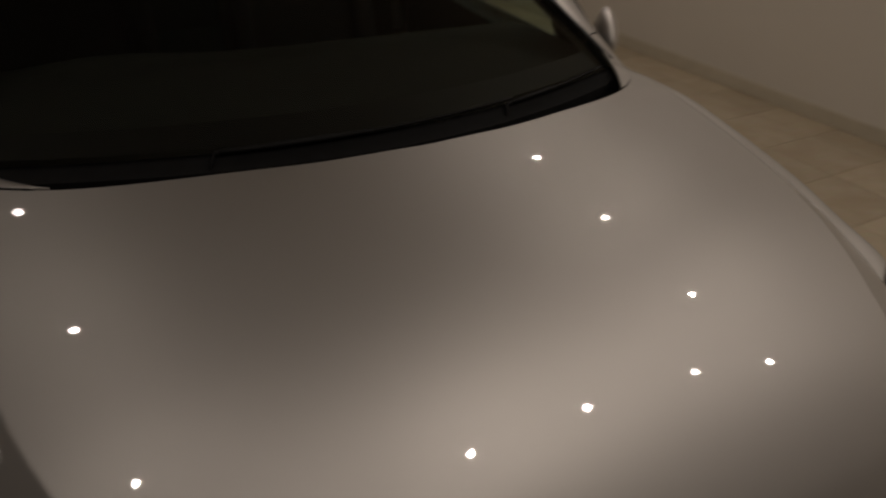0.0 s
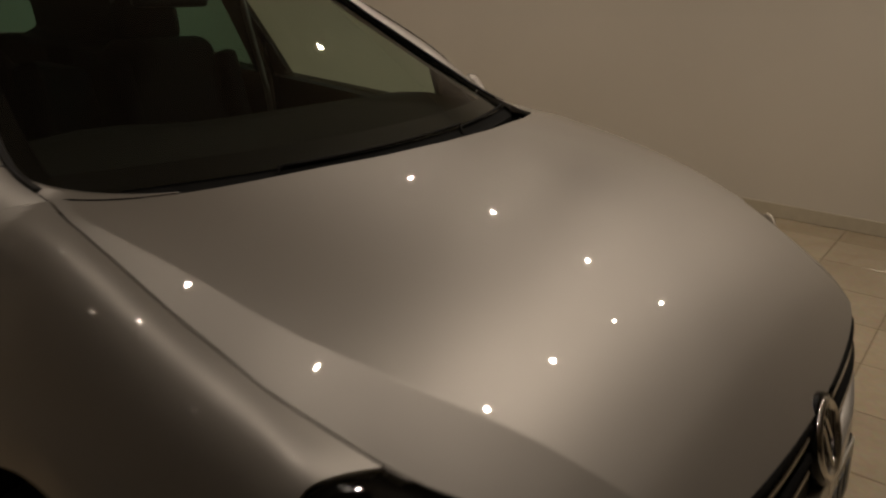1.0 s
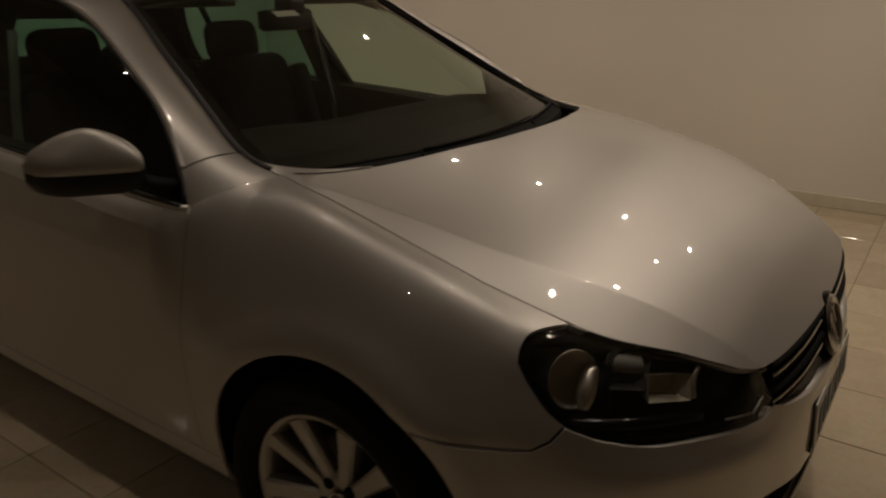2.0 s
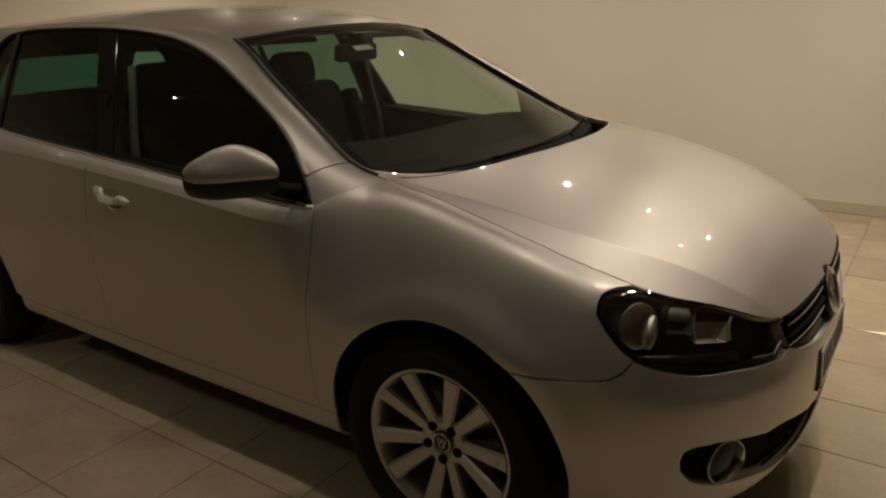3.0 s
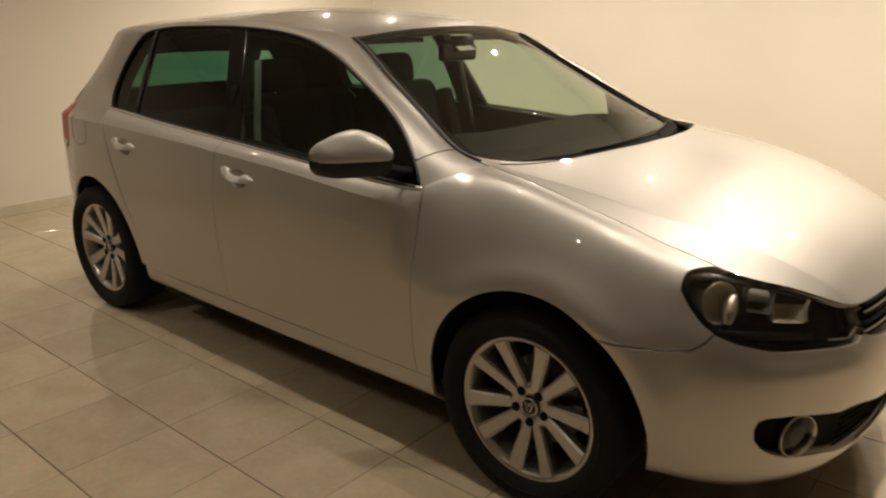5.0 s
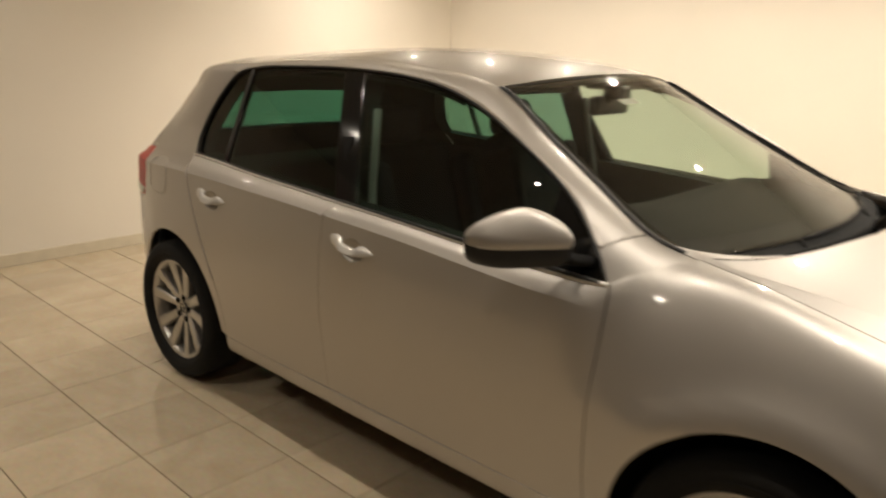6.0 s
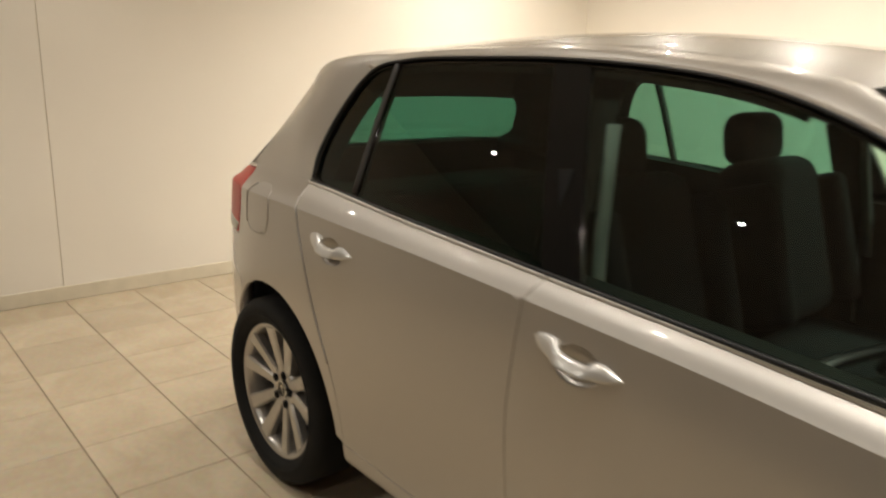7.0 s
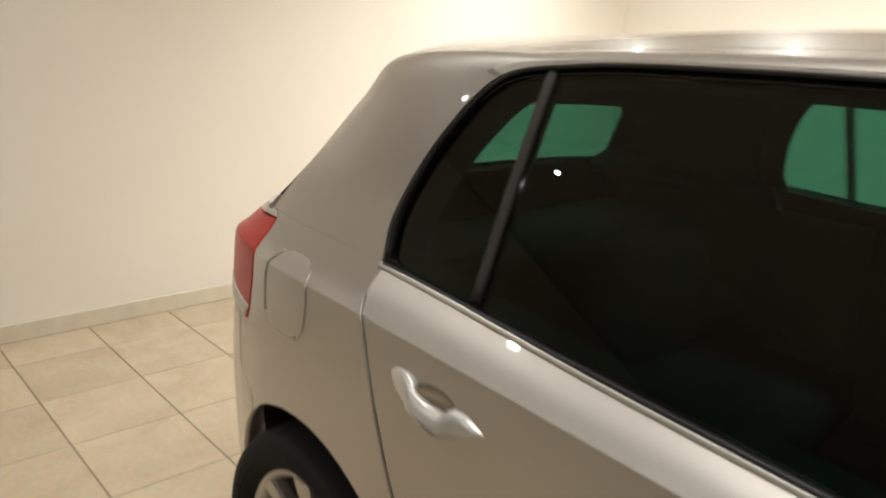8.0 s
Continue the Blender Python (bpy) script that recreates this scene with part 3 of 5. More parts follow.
def body(s, w):
    """A point of the near body side: s along, w from the sill (0) to the belt (8)."""
    s, w = np.asarray(s, float), np.asarray(w, float)
    x, y, nx, ny = plan(s)
    zs, ds = _zz(s), _dd(s)
    crisp = np.interp(s, [-.5, -.3, 1.95, 2.12], [0, 1, 1, 0])
    z, d = _across(zs, w, crisp), _across(ds, w, crisp)
    X, Y = x - nx * d, y - ny * d
    # towards the nose the upper edge follows the bonnet's skin
    q = wing_edge(s)
    top_z = q[:, 2]
    r = np.clip((s - 2.08) / .075, 0, 1)
    r = r * r * (3 - 2 * r)
    w0 = np.interp(s, [2.1, 2.3, 2.6], [4.0, 4.5, 5.5])
    k = r * np.clip((w - w0) / (8 - w0), 0, 1) ** 2
    z = z + k * (top_z - zs[:, 8])
    X = X + k * (q[:, 0] - (x - nx * ds[:, 8]))
    Y = Y + k * (q[:, 1] - (y - ny * ds[:, 8]))
    # the wing rises upright from the flank and rolls over a crest into the bonnet's edge
    g = np.interp(s, [2.06, 2.16, 2.86, 3.02], [0, 1, 1, 0])
    g = g * g * (3 - 2 * g)
    t = np.clip((w - 4) / 4, 0, 1)
    a = np.stack([x - nx * ds[:, 4], y - ny * ds[:, 4], zs[:, 4]], 1)
    e = np.stack([q[:, 0], q[:, 1], top_z], 1)
    e = np.where((r < 1)[:, None], e * r[:, None] + np.stack([x - nx * ds[:, 8], y - ny * ds[:, 8], zs[:, 8]], 1) * (1 - r[:, None]), e)
    # the corner of the edge fades out below it
    soft_e = sum(wing_edge(s + h) for h in (-.09, -.06, -.03, 0, .03, .06, .09)) / 7
    blend = np.interp(s, [2.12, 2.20, 2.40, 2.50], [0, 1, 1, 0])[:, None]
    e_c = e + (soft_e - e) * blend
    out = a - e_c
    wide = np.sqrt(out[:, 0] ** 2 + out[:, 1] ** 2) + 1e-6
    rise = e_c[:, 2] - a[:, 2]
    fall = np.interp(s, [2.15, 2.30, 2.50, 2.9], [.9, .35, .02, .10])
    b = a + np.stack([-out[:, 0] * .48, -out[:, 1] * .48, rise * np.interp(s, [2.15, 2.35], [.80, .96])], 1)
    c = e_c + np.stack([out[:, 0] * .30, out[:, 1] * .30, -fall * .30 * wide], 1)
    k0, k1, k2, k3 = [v[:, None] for v in ((1 - t) ** 3, 3 * t * (1 - t) ** 2, 3 * t * t * (1 - t), t ** 3)]
    m = (g * (w > 4))[:, None]
    p = np.stack([X, Y, z], 1) * (1 - m) + (a * k0 + b * k1 + c * k2 + e * k3) * m
    # soft flare round the front wheel arch
    far = np.sqrt((p[:, 0] - 2.592) ** 2 + (p[:, 2] - .317) ** 2) - .372
    swell = .010 * np.exp(-((far - .035) / .05) ** 2) * np.clip((p[:, 2] - .30) / .2, 0, 1) * np.clip((3.12 - s) / .15, 0, 1)
    p[:, 1] += swell
    return p * np.array([1, -1, 1])


def w_of(s, z):
    """The line number at which the side reaches height z."""
    s, z = np.atleast_1d(np.asarray(s, float)), np.atleast_1d(np.asarray(z, float))
    g = np.linspace(0, 8, 161)
    out = []
    for a, b in zip(s, z):
        zs = body(np.full(161, a), g)[:, 2]
        out.append(np.interp(b, zs, g))
    return np.array(out)


def side_plane(pts):
    """Outline points (s, z) into the panels' plane; z above 5 names a line number (9 + w)."""
    out = []
    for s, z in pts:
        out.append((s, (z - 9) * WS if z > 5 else w_of(s, z)[0] * WS))
    return np.array(out)


def side_surf(q):
    return body(q[:, 0], q[:, 1] / WS)


TOP = 17.0  # the belt line as an outline height
BOT = 9.0
GAP = 0.0024


def top_run(s0, s1, n=24):
    return [(s, TOP) for s in np.linspace(s0, s1, n)]


def arch(cx, r, a0, a1, n=28, cz=0.317):
    return [(cx + r * math.cos(radians(a)), cz + r * math.sin(radians(a))) for a in np.linspace(a0, a1, n)]


# greenhouse: side glass plane
_yb = spline([-.5, 0, .7, 1.4, 2.1, 2.4], [.765, .778, .808, .823, .825, .80])


def zb(x):
    return .918 + (2.15 - np.asarray(x, float)) * .0538


def glass_y(x, z):
    q = z - zb(x)
    return _yb(x) - .40 * q - .15 * q * np.abs(q)


def glass_surf(q):
    return np.stack([q[:, 0], -(glass_y(q[:, 0], q[:, 1]) - 0.008), q[:, 1]], 1)


_oxz = np.array([(2.150, .924), (2.100, 1.0), (1.974, 1.118), (1.774, 1.228), (1.571, 1.318), (1.338, 1.375), (.995, 1.402), (.602, 1.402),
                 (.385, 1.392), (.238, 1.362), (.155, 1.250), (.115, 1.12), (.124, 1.034)])
_oc = np.stack([_oxz[:, 0], glass_y(_oxz[:, 0], _oxz[:, 1]) + 0.004, _oxz[:, 1]], 1)
_ic = np.array([(2.302, .686, .990), (2.175, .692, 1.030), (1.997, .650, 1.125), (1.80, .603, 1.232), (1.570, .549, 1.359), (1.34, .545, 1.405),
                (1.0, .55, 1.434), (.60, .55, 1.430), (.22, .55, 1.408), (-.100, .566, 1.382), (-.188, .60, 1.29), (-.285, .665, 1.145), (-.36, .735, 1.03)])
_kk = np.arange(13.0)
_O, _I = spline(_kk, _oc), spline(_kk, _ic)
_bul = spline(_kk, [.018, .013, .010, .008, .009, .012, .013, .013, .016, .024, .026, .022, .010])


def ribbon(k, f):
    """Pillars and roof rail: k along, f from the window edge (0) to the roof or screen edge (1)."""
    k, f = np.asarray(k, float), np.asarray(f, float)
    o, i = _O(k), _I(k)
    t = _O(k + .05) + _I(k + .05) - _O(k - .05) - _I(k - .05)
    n = np.cross(t, i - o)
    n /= np.linalg.norm(n, axis=1)[:, None] + 1e-9
    n = np.where(n[:, 1:2] < 0, -n, n)
    # over the doors the rail rolls down tightly at the window and runs flat into the roof
    rail = np.interp(k, [4.2, 5.2, 8.2, 9.2], [0, 1, 1, 0])
    swell = 4 * f * (1 - f) * (1 - rail) + 4.2 * f * (1 - f) ** 2 * rail
    p = o + (i - o) * f[:, None] + n * (_bul(k) * swell)[:, None]
    return p * np.array([1, -1, 1])


# the pillar's foot, from the window's corner to the screen's
_foot_f = np.linspace(0, 1, 41)
_foot = ribbon(np.zeros(41), _foot_f) * np.array([1, -1, 1])


def roof_point(k, f):
    """Roof: k along the rail, f from the middle line (0) to the rail (1) and over to the near side."""
    i = _I(k)
    c = 1 - np.abs(f) ** np.interp(k, [4, 5], [2.0, 2.6])
    dx = np.interp(k, [4, 5, 6, 8.4, 9], [.085, .04, 0, -.06, -.10])
    dz = np.interp(k, [4, 5, 7, 9], [.038, .043, .046, .042])
    return np.stack([i[:, 0] + dx * c, -i[:, 1] * f, i[:, 2] + dz * c], 1)


_sk = np.linspace(-.3, 4, 60)
_sp = [np.polyfit(_sk, _I(_sk)[:, a], 3) for a in range(3)]


def screen_point(k, f):
    i = np.stack([np.polyval(q, k) for q in _sp], 1)
    c = 1 - f * f
    dx = .152 - .067 * (np.clip(k, 0, 4) / 4) ** 2
    dz = .038 * np.clip(k, 0, 4) / 4
    return np.stack([i[:, 0] + dx * c - 0.004, -i[:, 1] * f, i[:, 2] + dz * c - 0.006], 1)


def hatch_point(k, f):
    i = _I(k)
    c = 1 - np.abs(f) ** 2.6
    return np.stack([i[:, 0] - np.interp(k, [9, 11.5, 12], [.12, .12, .05]) * c, -i[:, 1] * f, i[:, 2] + np.interp(k, [9, 12], [.040, .0]) * c], 1)


def body_panel(name, outline, mat=PAINT, parent=None, holes=(), label="", mirror=False, lift=0.0, gap=GAP, thick=0.014, step=0.02):
    o = shrink(resample(side_plane(outline), step), gap)
    hs = [side_plane(h) for h in holes]
    crease = (.592, .5985, .6015, .608) if max(q[0] for q in outline) < 2.3 and not lift else ()
    return sheet(name, o, side_surf, mat, parent or CAR, hs, step, thick, label, mirror, lift, crease)


def join_into(ob, other):
    """Adds other's mesh to ob's, keeping both sets of normals, and removes other."""
    a, b = ob.data, other.data
    na = [tuple(c.vector) for c in a.corner_normals]
    nb = [tuple(c.vector) for c in b.corner_normals]
    k = len(a.vertices)
    verts = [tuple(v.co) for v in a.vertices] + [tuple(v.co) for v in b.vertices]
    faces = [tuple(p.vertices) for p in a.polygons] + [tuple(i + k for i in p.vertices) for p in b.polygons]
    me = bpy.data.meshes.new(ob.name)
    me.from_pydata(verts, [], faces)
    me.materials.append(a.materials[0])
    me.shade_smooth()
    me.normals_split_custom_set(na + nb)
    ob.data = me
    bpy.data.objects.remove(other)
    return ob


def soften_join(ob, sg, low=.978, mid=1.034, high=1.17):
    """Turns the normals on both sides of the joint between quarter panel and pillar towards each other, as its filled fillet does."""
    me = ob.data
    normals = [Vector(c.vector) for c in me.corner_normals]
    for k, loop in enumerate(me.loops):
        x, y, z = me.vertices[loop.vertex_index].co
        if -.36 < x < .16 and low < z < high and normals[k].y * sg < -.3:
            a = (z - low) / (mid - low) if z < mid else (high - z) / (high - mid)
            a *= a * (3 - 2 * a) / max(a, 1e-6) * min(1, (x + .36) / .12)
            normals[k] = (normals[k] * (1 - a) + Vector((-.10, -.86 * sg, .50)) * a).normalized()
    me.normals_split_custom_set([tuple(n) for n in normals])


def ribbon_panel(name, k0, k1, n, mirror, f0=0.0, f1=1.0):
    sg = -1 if mirror else 1

    ends = body(np.linspace(-.42, .15, 40), np.full(40, 8.0))

    def fn(k, f):
        p = ribbon(k, f)
        # the rear pillar's foot runs down into the flank's upper edge
        foot = ribbon(np.full(len(f), 12.0), f)
        q = np.stack([np.interp(foot[:, 0], ends[:, 0], ends[:, a]) for a in range(3)], 1)
        p = p + (q - foot) * (np.clip(k - 11, 0, 1) ** 2)[:, None]
        return p * np.array([1, sg, 1])
    return lofted(name, fn, np.linspace(k0, k1, n), np.linspace(f0, f1, 11), PAINT, CAR, thick=0.012, out=(0, -sg * .7, .7))


AX_F, AX_R, R_ARCH = 2.592, 0.006, 0.372
X_CUT, B_CUT, Z_DOOR = 2.155, 1.092, 0.306
DLO = [tuple(p) for p in _O(np.linspace(0, 12, 60))[:, [0, 2]]]


def rear_cut():
    return [(.130, TOP), (.158, .99), (.184, .962), (.209, .894), (.246, .807), (.290, .713), (.333, .63), (.375, .545), (.405, .46), (.417, .38), (.418, Z_DOOR)]


def hollow(x, z):
    """Outline of the finger hollow behind a door handle."""
    return [(x + .060 * math.cos(a), z + .040 * math.sin(a)) for a in np.linspace(0, 2 * math.pi, 25)[:-1]]


def build_side(mirror):
    far = mirror
    # sill
    body_panel("sill", [(AX_F - R_ARCH - .004, BOT), (AX_F - R_ARCH - .004, Z_DOOR), (AX_R + R_ARCH + .03, Z_DOOR), (AX_R + R_ARCH + .006, BOT)], mirror=far)
    # front wing
    wing = [(X_CUT, Z_DOOR), (X_CUT - .004, .50), (X_CUT + .004, .75), (X_CUT, TOP)] + top_run(X_CUT, 3.085, 40) + \
        [(3.045, .820), (3.013, .812), (3.010, .795), (3.012, .773), (3.035, .742), (3.060, .715), (3.078, .698), (3.108, .679), (3.082, .653), (3.05, .634), (2.95, .623), (2.82, .618)] + \
        [p for p in arch(AX_F, R_ARCH, 54, 180, 40)] + [(AX_F - R_ARCH, Z_DOOR)]
    ob = body_panel("front_wing", wing, mirror=far)
    join_into(ob, ribbon_panel("wing_top", 0.0, 0.97, 8, far))
    # doors
    front = [(X_CUT, Z_DOOR), (X_CUT - .004, .50), (X_CUT + .004, .75), (X_CUT, TOP)] + top_run(X_CUT - .01, B_CUT + .036, 40) + \
        [(B_CUT + .03, TOP), (B_CUT + .008, .88), (B_CUT - .004, .70), (B_CUT, .50), (B_CUT + .006, Z_DOOR)]
    fd = body_panel("front_door", front, mirror=far, holes=[hollow(1.256, .844)])
    rear = [(B_CUT + .006, Z_DOOR), (B_CUT, .50), (B_CUT - .004, .70), (B_CUT + .008, .88), (B_CUT + .03, TOP)] + \
        top_run(B_CUT + .02, .14, 36) + rear_cut()
    rd = body_panel("rear_door", rear, mirror=far, holes=[hollow(.383, .876)])
    # quarter panel with the rear pillar
    q = rear_cut() + [(AX_R + R_ARCH, Z_DOOR + .011)] + arch(AX_R, R_ARCH, 2, 128, 40) + [(-.25, .655), (-.33, .68), (-.343, .798), (-.283, .800), (-.265, .830), (-.254, .90), (-.253, .957), (-.282, 1.002), (-.306, 1.021), (-.345, TOP + .02)] + [(a, TOP + .02) for a in np.linspace(-.335, .119, 16)]
    flap = [(-.085 + .085 * math.copysign(abs(math.cos(a)) ** .7, math.cos(a)), .920 + .080 * math.copysign(abs(math.sin(a)) ** .7, math.sin(a))) for a in np.linspace(0, 2 * math.pi, 33)[:-1]]
    quarter = body_panel("quarter_panel", q, mirror=far, holes=[] if far else [flap])
    if not far:
        body_panel("fuel_flap", flap, mirror=far, gap=.002, parent=quarter)
        # rolled edges that catch the light beside the door's and the flap's joints
        cut = resample(np.array(rear_cut()[1:8]), .02, closed=False)
        pts = body(cut[:, 0] - .0050, w_of(cut[:, 0], cut[:, 1]))
        part("rolled_edge", tube_bm(pts, .0034, 8), PAINT, quarter, smooth=True)
        for k0, k1 in ((27, 37), (11, 20)):
            arc = np.array([flap[k % 32] for k in range(k0, k1)])
            arc = np.array([-.085, .920]) + (arc - np.array([-.085, .920])) * 1.03
            part("rolled_edge", tube_bm(body(arc[:, 0], w_of(arc[:, 0], arc[:, 1])), .0032, 8), PAINT, quarter, smooth=True)
    join_into(quarter, ribbon_panel("pillar", 9.0, 12.0, 60, far))
    soften_join(quarter, -1 if far else 1)
    # the pillar and rail over the doors
    ribbon_panel("roof_rail", 1.0, 9.0, 70, far)
    # rear bumper half and tail light
    tail = [(-.308, 1.018), (-.285, .999), (-.256, .957), (-.257, .90), (-.268, .832), (-.286, .803), (-.345, .801), (-.80, .79), (-.82, .972), (-.5, 1.000)]
    body_panel("tail_light", tail, RED, mirror=far, lift=.0015, thick=.02, label="red tail light", gap=.0004)
    body_panel("clear_lens", [(-.268, .838), (-.290, .808), (-.345, .806), (-.62, .80), (-.62, .835)], PLATE, mirror=far, lift=.004, thick=.006, label="pale reversing lens", gap=0)
    body_panel("hatch_side", [(-.310, 1.021), (-.5, 1.004), (-.82, .976), (-.82, .750), (S_START + .001, .722), (S_START + .001, TOP)] + [(q, TOP) for q in np.linspace(S_START + .03, -.345, 12)], mirror=far)
    bump = [(-.25, .652), (-.33, .677), (-.345, .795), (-.80, .784), (-.82, .745), (S_START + .001, .72), (S_START + .001, BOT), (-.355, BOT)] + arch(AX_R, R_ARCH, 202, 128, 24)
    body_panel("rear_bumper", bump, mirror=far)
    return fd, rd, quarter


DOORS = [build_side(False), build_side(True)]


def sheet_pair(name, outer, surf, mat, parents, label="", **kw):
    return [sheet(name, outer, surf, mat, parents[m], label=label, mirror=bool(m), **kw) for m in (0, 1)]


def build_glazing():
    dlo = np.array(DLO)
    # glazing is split at the middle pillar and at the quarter light's bar
    split = 1.105

    def cut(poly, x0, x1, lean_of=0.0):
        """The part of an outline between two upright lines."""
        p = resample(poly, 0.01)
        lean = lean_of * (p[:, 1] - 1.01)
        p[:, 0] = np.clip(p[:, 0] + lean, x0, x1) - lean
        keep = [p[0]]
        for a in p[1:]:
            if np.linalg.norm(a - keep[-1]) > 1e-4:
                keep.append(a)
        return np.array(keep)
    base = np.array([(x, float(zb(x)) + .004) for x in np.linspace(.13, 2.15, 50)])
    ring = np.concatenate([dlo, base[1:-1]])
    low_ring = np.concatenate([dlo, base[1:-1] - np.array([0, .013])])
    for m in (0, 1):
        fdoor, rdoor, quarter = DOORS[m]
        # black surround with three lights in it
        fl = cut(cut(shrink(low_ring, .016), 1.18, 4, .40), 0, 1.94)
        rl = cut(cut(shrink(low_ring, .016), .377, 4, .055), 0, 1.078, .40)
        ql = cut(shrink(low_ring, .016), 0, .357, .055)
        sheet("window_surround", ring, glass_surf, GLOSSBLACK, CAR, holes=[fl, rl, ql], step=.018, thick=.02, mirror=bool(m), lift=.004, label="gloss black window surround")
        sheet("side_window", shrink(fl, -.004), glass_surf, SIDEGLASS, fdoor, step=.04, thick=0, mirror=bool(m), label="lightly tinted side window")
        sheet("side_window", shrink(rl, -.004), glass_surf, PRIVACY, rdoor, step=.04, thick=0, mirror=bool(m), label="green tinted side window")
        sheet("quarter_light", shrink(ql, -.004), glass_surf, PRIVACY, rdoor, step=.04, thick=0, mirror=bool(m), label="green tinted quarter light")
        # rolled upper edge of the doors, rubber along the belt
        sg = -1 if m else 1
        for door, x0, x1 in ((fdoor, B_CUT + .034, X_CUT - .006), (rdoor, .13, B_CUT + .028)):
            ss = np.linspace(x0, x1, 24)
            pts = [(a, b * sg, c + .001) for a, b, c in body(ss, np.full(24, 7.85))]
            part("belt_moulding", tube_bm(pts, .0065, 8), BRIGHT, door, "thin bright moulding below the window", smooth=True)
        pts = [(x, -sg * float(glass_y(x, zb(x)) + .004), float(zb(x)) + .005) for x in np.linspace(.14, 2.13, 40)]
        part("belt_seal", tube_bm(pts, .0065, 6), TRIM, CAR, smooth=True)
        pts = [(q[0], q[1] * sg, q[2]) for q in ribbon(np.linspace(.2, 11.9, 90), np.full(90, -.03))]
        part("window_seal", tube_bm(pts, .0042, 6), TRIM, CAR, smooth=True)
        zs = np.linspace(1.03, 1.385, 12)
        pts = [(.367 - .055 * (z - 1.01), -sg * float(glass_y(.36, z) - .002), z) for z in zs]
        part("window_bar", tube_bm(pts, .0095, 8, flat=.5), GREYRUBBER, rdoor, "dark grey upright bar between the rear panes", smooth=True)


build_glazing()


def build_top():
    # bonnet
    sl = np.concatenate([np.linspace(2.302, 3.52, 50), [3.53], np.linspace(3.54, S_END, 24)])
    edge = body(sl, np.full(len(sl), 8.0))
    left = [(p[0], p[1]) for p in edge]
    left[-1] = (left[-1][0], 0.0)
    rear = [(float(_hr(abs(y))), y) for y in np.linspace(.692, -.692, 60)]
    outline = left + [(x, -y) for x, y in left[-2::-1]] + rear[1:-1]

    def bonnet(q):
        return np.stack([q[:, 0], q[:, 1], bonnet_z(q[:, 0], q[:, 1])], 1)
    # two close lines of points along each crease keep it crisp
    cx = np.linspace(2.46, 3.27, 90)
    cy = _fc(cx) * _hy(cx)
    fold = np.concatenate([np.stack([cx, sg * (cy + d)], 1) for sg in (-1, 1) for d in (-.0032, .0032)])
    sheet("bonnet", shrink(np.array(outline), .002), bonnet, PAINT, CAR, step=.012, thick=.022, extra=fold)
    # roof
    lofted("roof", roof_point, np.linspace(4.03, 9, 60), np.linspace(-1, 1, 41), PAINT, CAR, thick=.01)
    # windscreen with a black band round it
    lofted("windscreen", screen_point, np.linspace(0, 4, 40), np.linspace(-1, 1, 31), GLASS, CAR, "clear laminated windscreen", out=(.7, 0, .7))
    for f0, f1 in ((-1.0, -.925), (.925, 1.0)):
        lofted("screen_band", lambda k, f: screen_point(k, f) - np.array([.004, 0, .004]), np.linspace(0, 4, 40), np.linspace(f0, f1, 5), GLOSSBLACK, CAR, out=(.7, 0, .7))
    lofted("screen_band", lambda k, f: screen_point(k, f) - np.array([.004, 0, .004]), np.linspace(3.90, 4.0, 4), np.linspace(-.95, .95, 31), GLOSSBLACK, CAR, out=(.7, 0, .7))
    lofted("screen_band", lambda k, f: screen_point(k, f) - np.array([.004, 0, .004]), np.linspace(.3, .75, 6), np.linspace(-.95, .95, 31), PRINT, CAR, out=(.7, 0, .7))
    for sg in (-1, 1):
        kk = np.linspace(.25, 4.0, 40)
        pts = _I(kk) * np.array([1, sg * .990, 1]) + np.array([.004, 0, .003])
        part("screen_moulding", tube_bm(pts, .0075, 8, flat=.6), TRIM, CAR, "black moulding beside the windscreen", smooth=True)
        # the wing's skin rounds the lower corner of the screen
        ka = np.linspace(.95, 0, 9)
        side = _I(ka)
        yy = np.linspace(.688, .545, 9)
        back = np.stack([_hr(yy), yy, bonnet_z(_hr(yy), yy)], 1)
        rim = np.concatenate([side, back[1:]])
        t = np.linspace(0, 1, len(rim))[:, None]
        arc = rim[0] * (1 - t) ** 2 + 2 * t * (1 - t) * rim[8] + rim[-1] * t * t
        rows = [rim + (arc - rim) * f + np.array([0, 0, .004 * f * (1 - f) + .002]) for f in np.linspace(0, 1, 5)] + [arc - np.array([0, 0, .005])]
        verts = np.concatenate(rows) * np.array([1, sg, 1])
        n = len(rim)
        faces = [(r * n + i, r * n + i + 1, (r + 1) * n + i + 1, (r + 1) * n + i) for r in range(len(rows) - 1) for i in range(n - 1)]
        mesh_part("wing_corner", verts, faces if sg < 0 else [f[::-1] for f in faces], PAINT, CAR)
    lofted("cowl", lambda k, f: screen_point(k, f * (.985 - .12 * np.clip((.3 - k) / .6, 0, 1) ** 2)) + np.array([.02, 0, -.004]), np.linspace(-.3, .30, 6), np.linspace(-1, 1, 31), UNDER, CAR, "black plastic scuttle below the windscreen", out=(.7, 0, .7), thick=.02)
    # hatch with the rear window
    lofted("hatch", hatch_point, np.linspace(11.72, 12, 8), np.linspace(-1, 1, 31), PAINT, CAR, out=(-.7, 0, .5), thick=.01)
    lofted("hatch_top", hatch_point, np.linspace(9, 10.1, 10), np.linspace(-1, 1, 31), PAINT, CAR, out=(-.7, 0, .5), thick=.01)
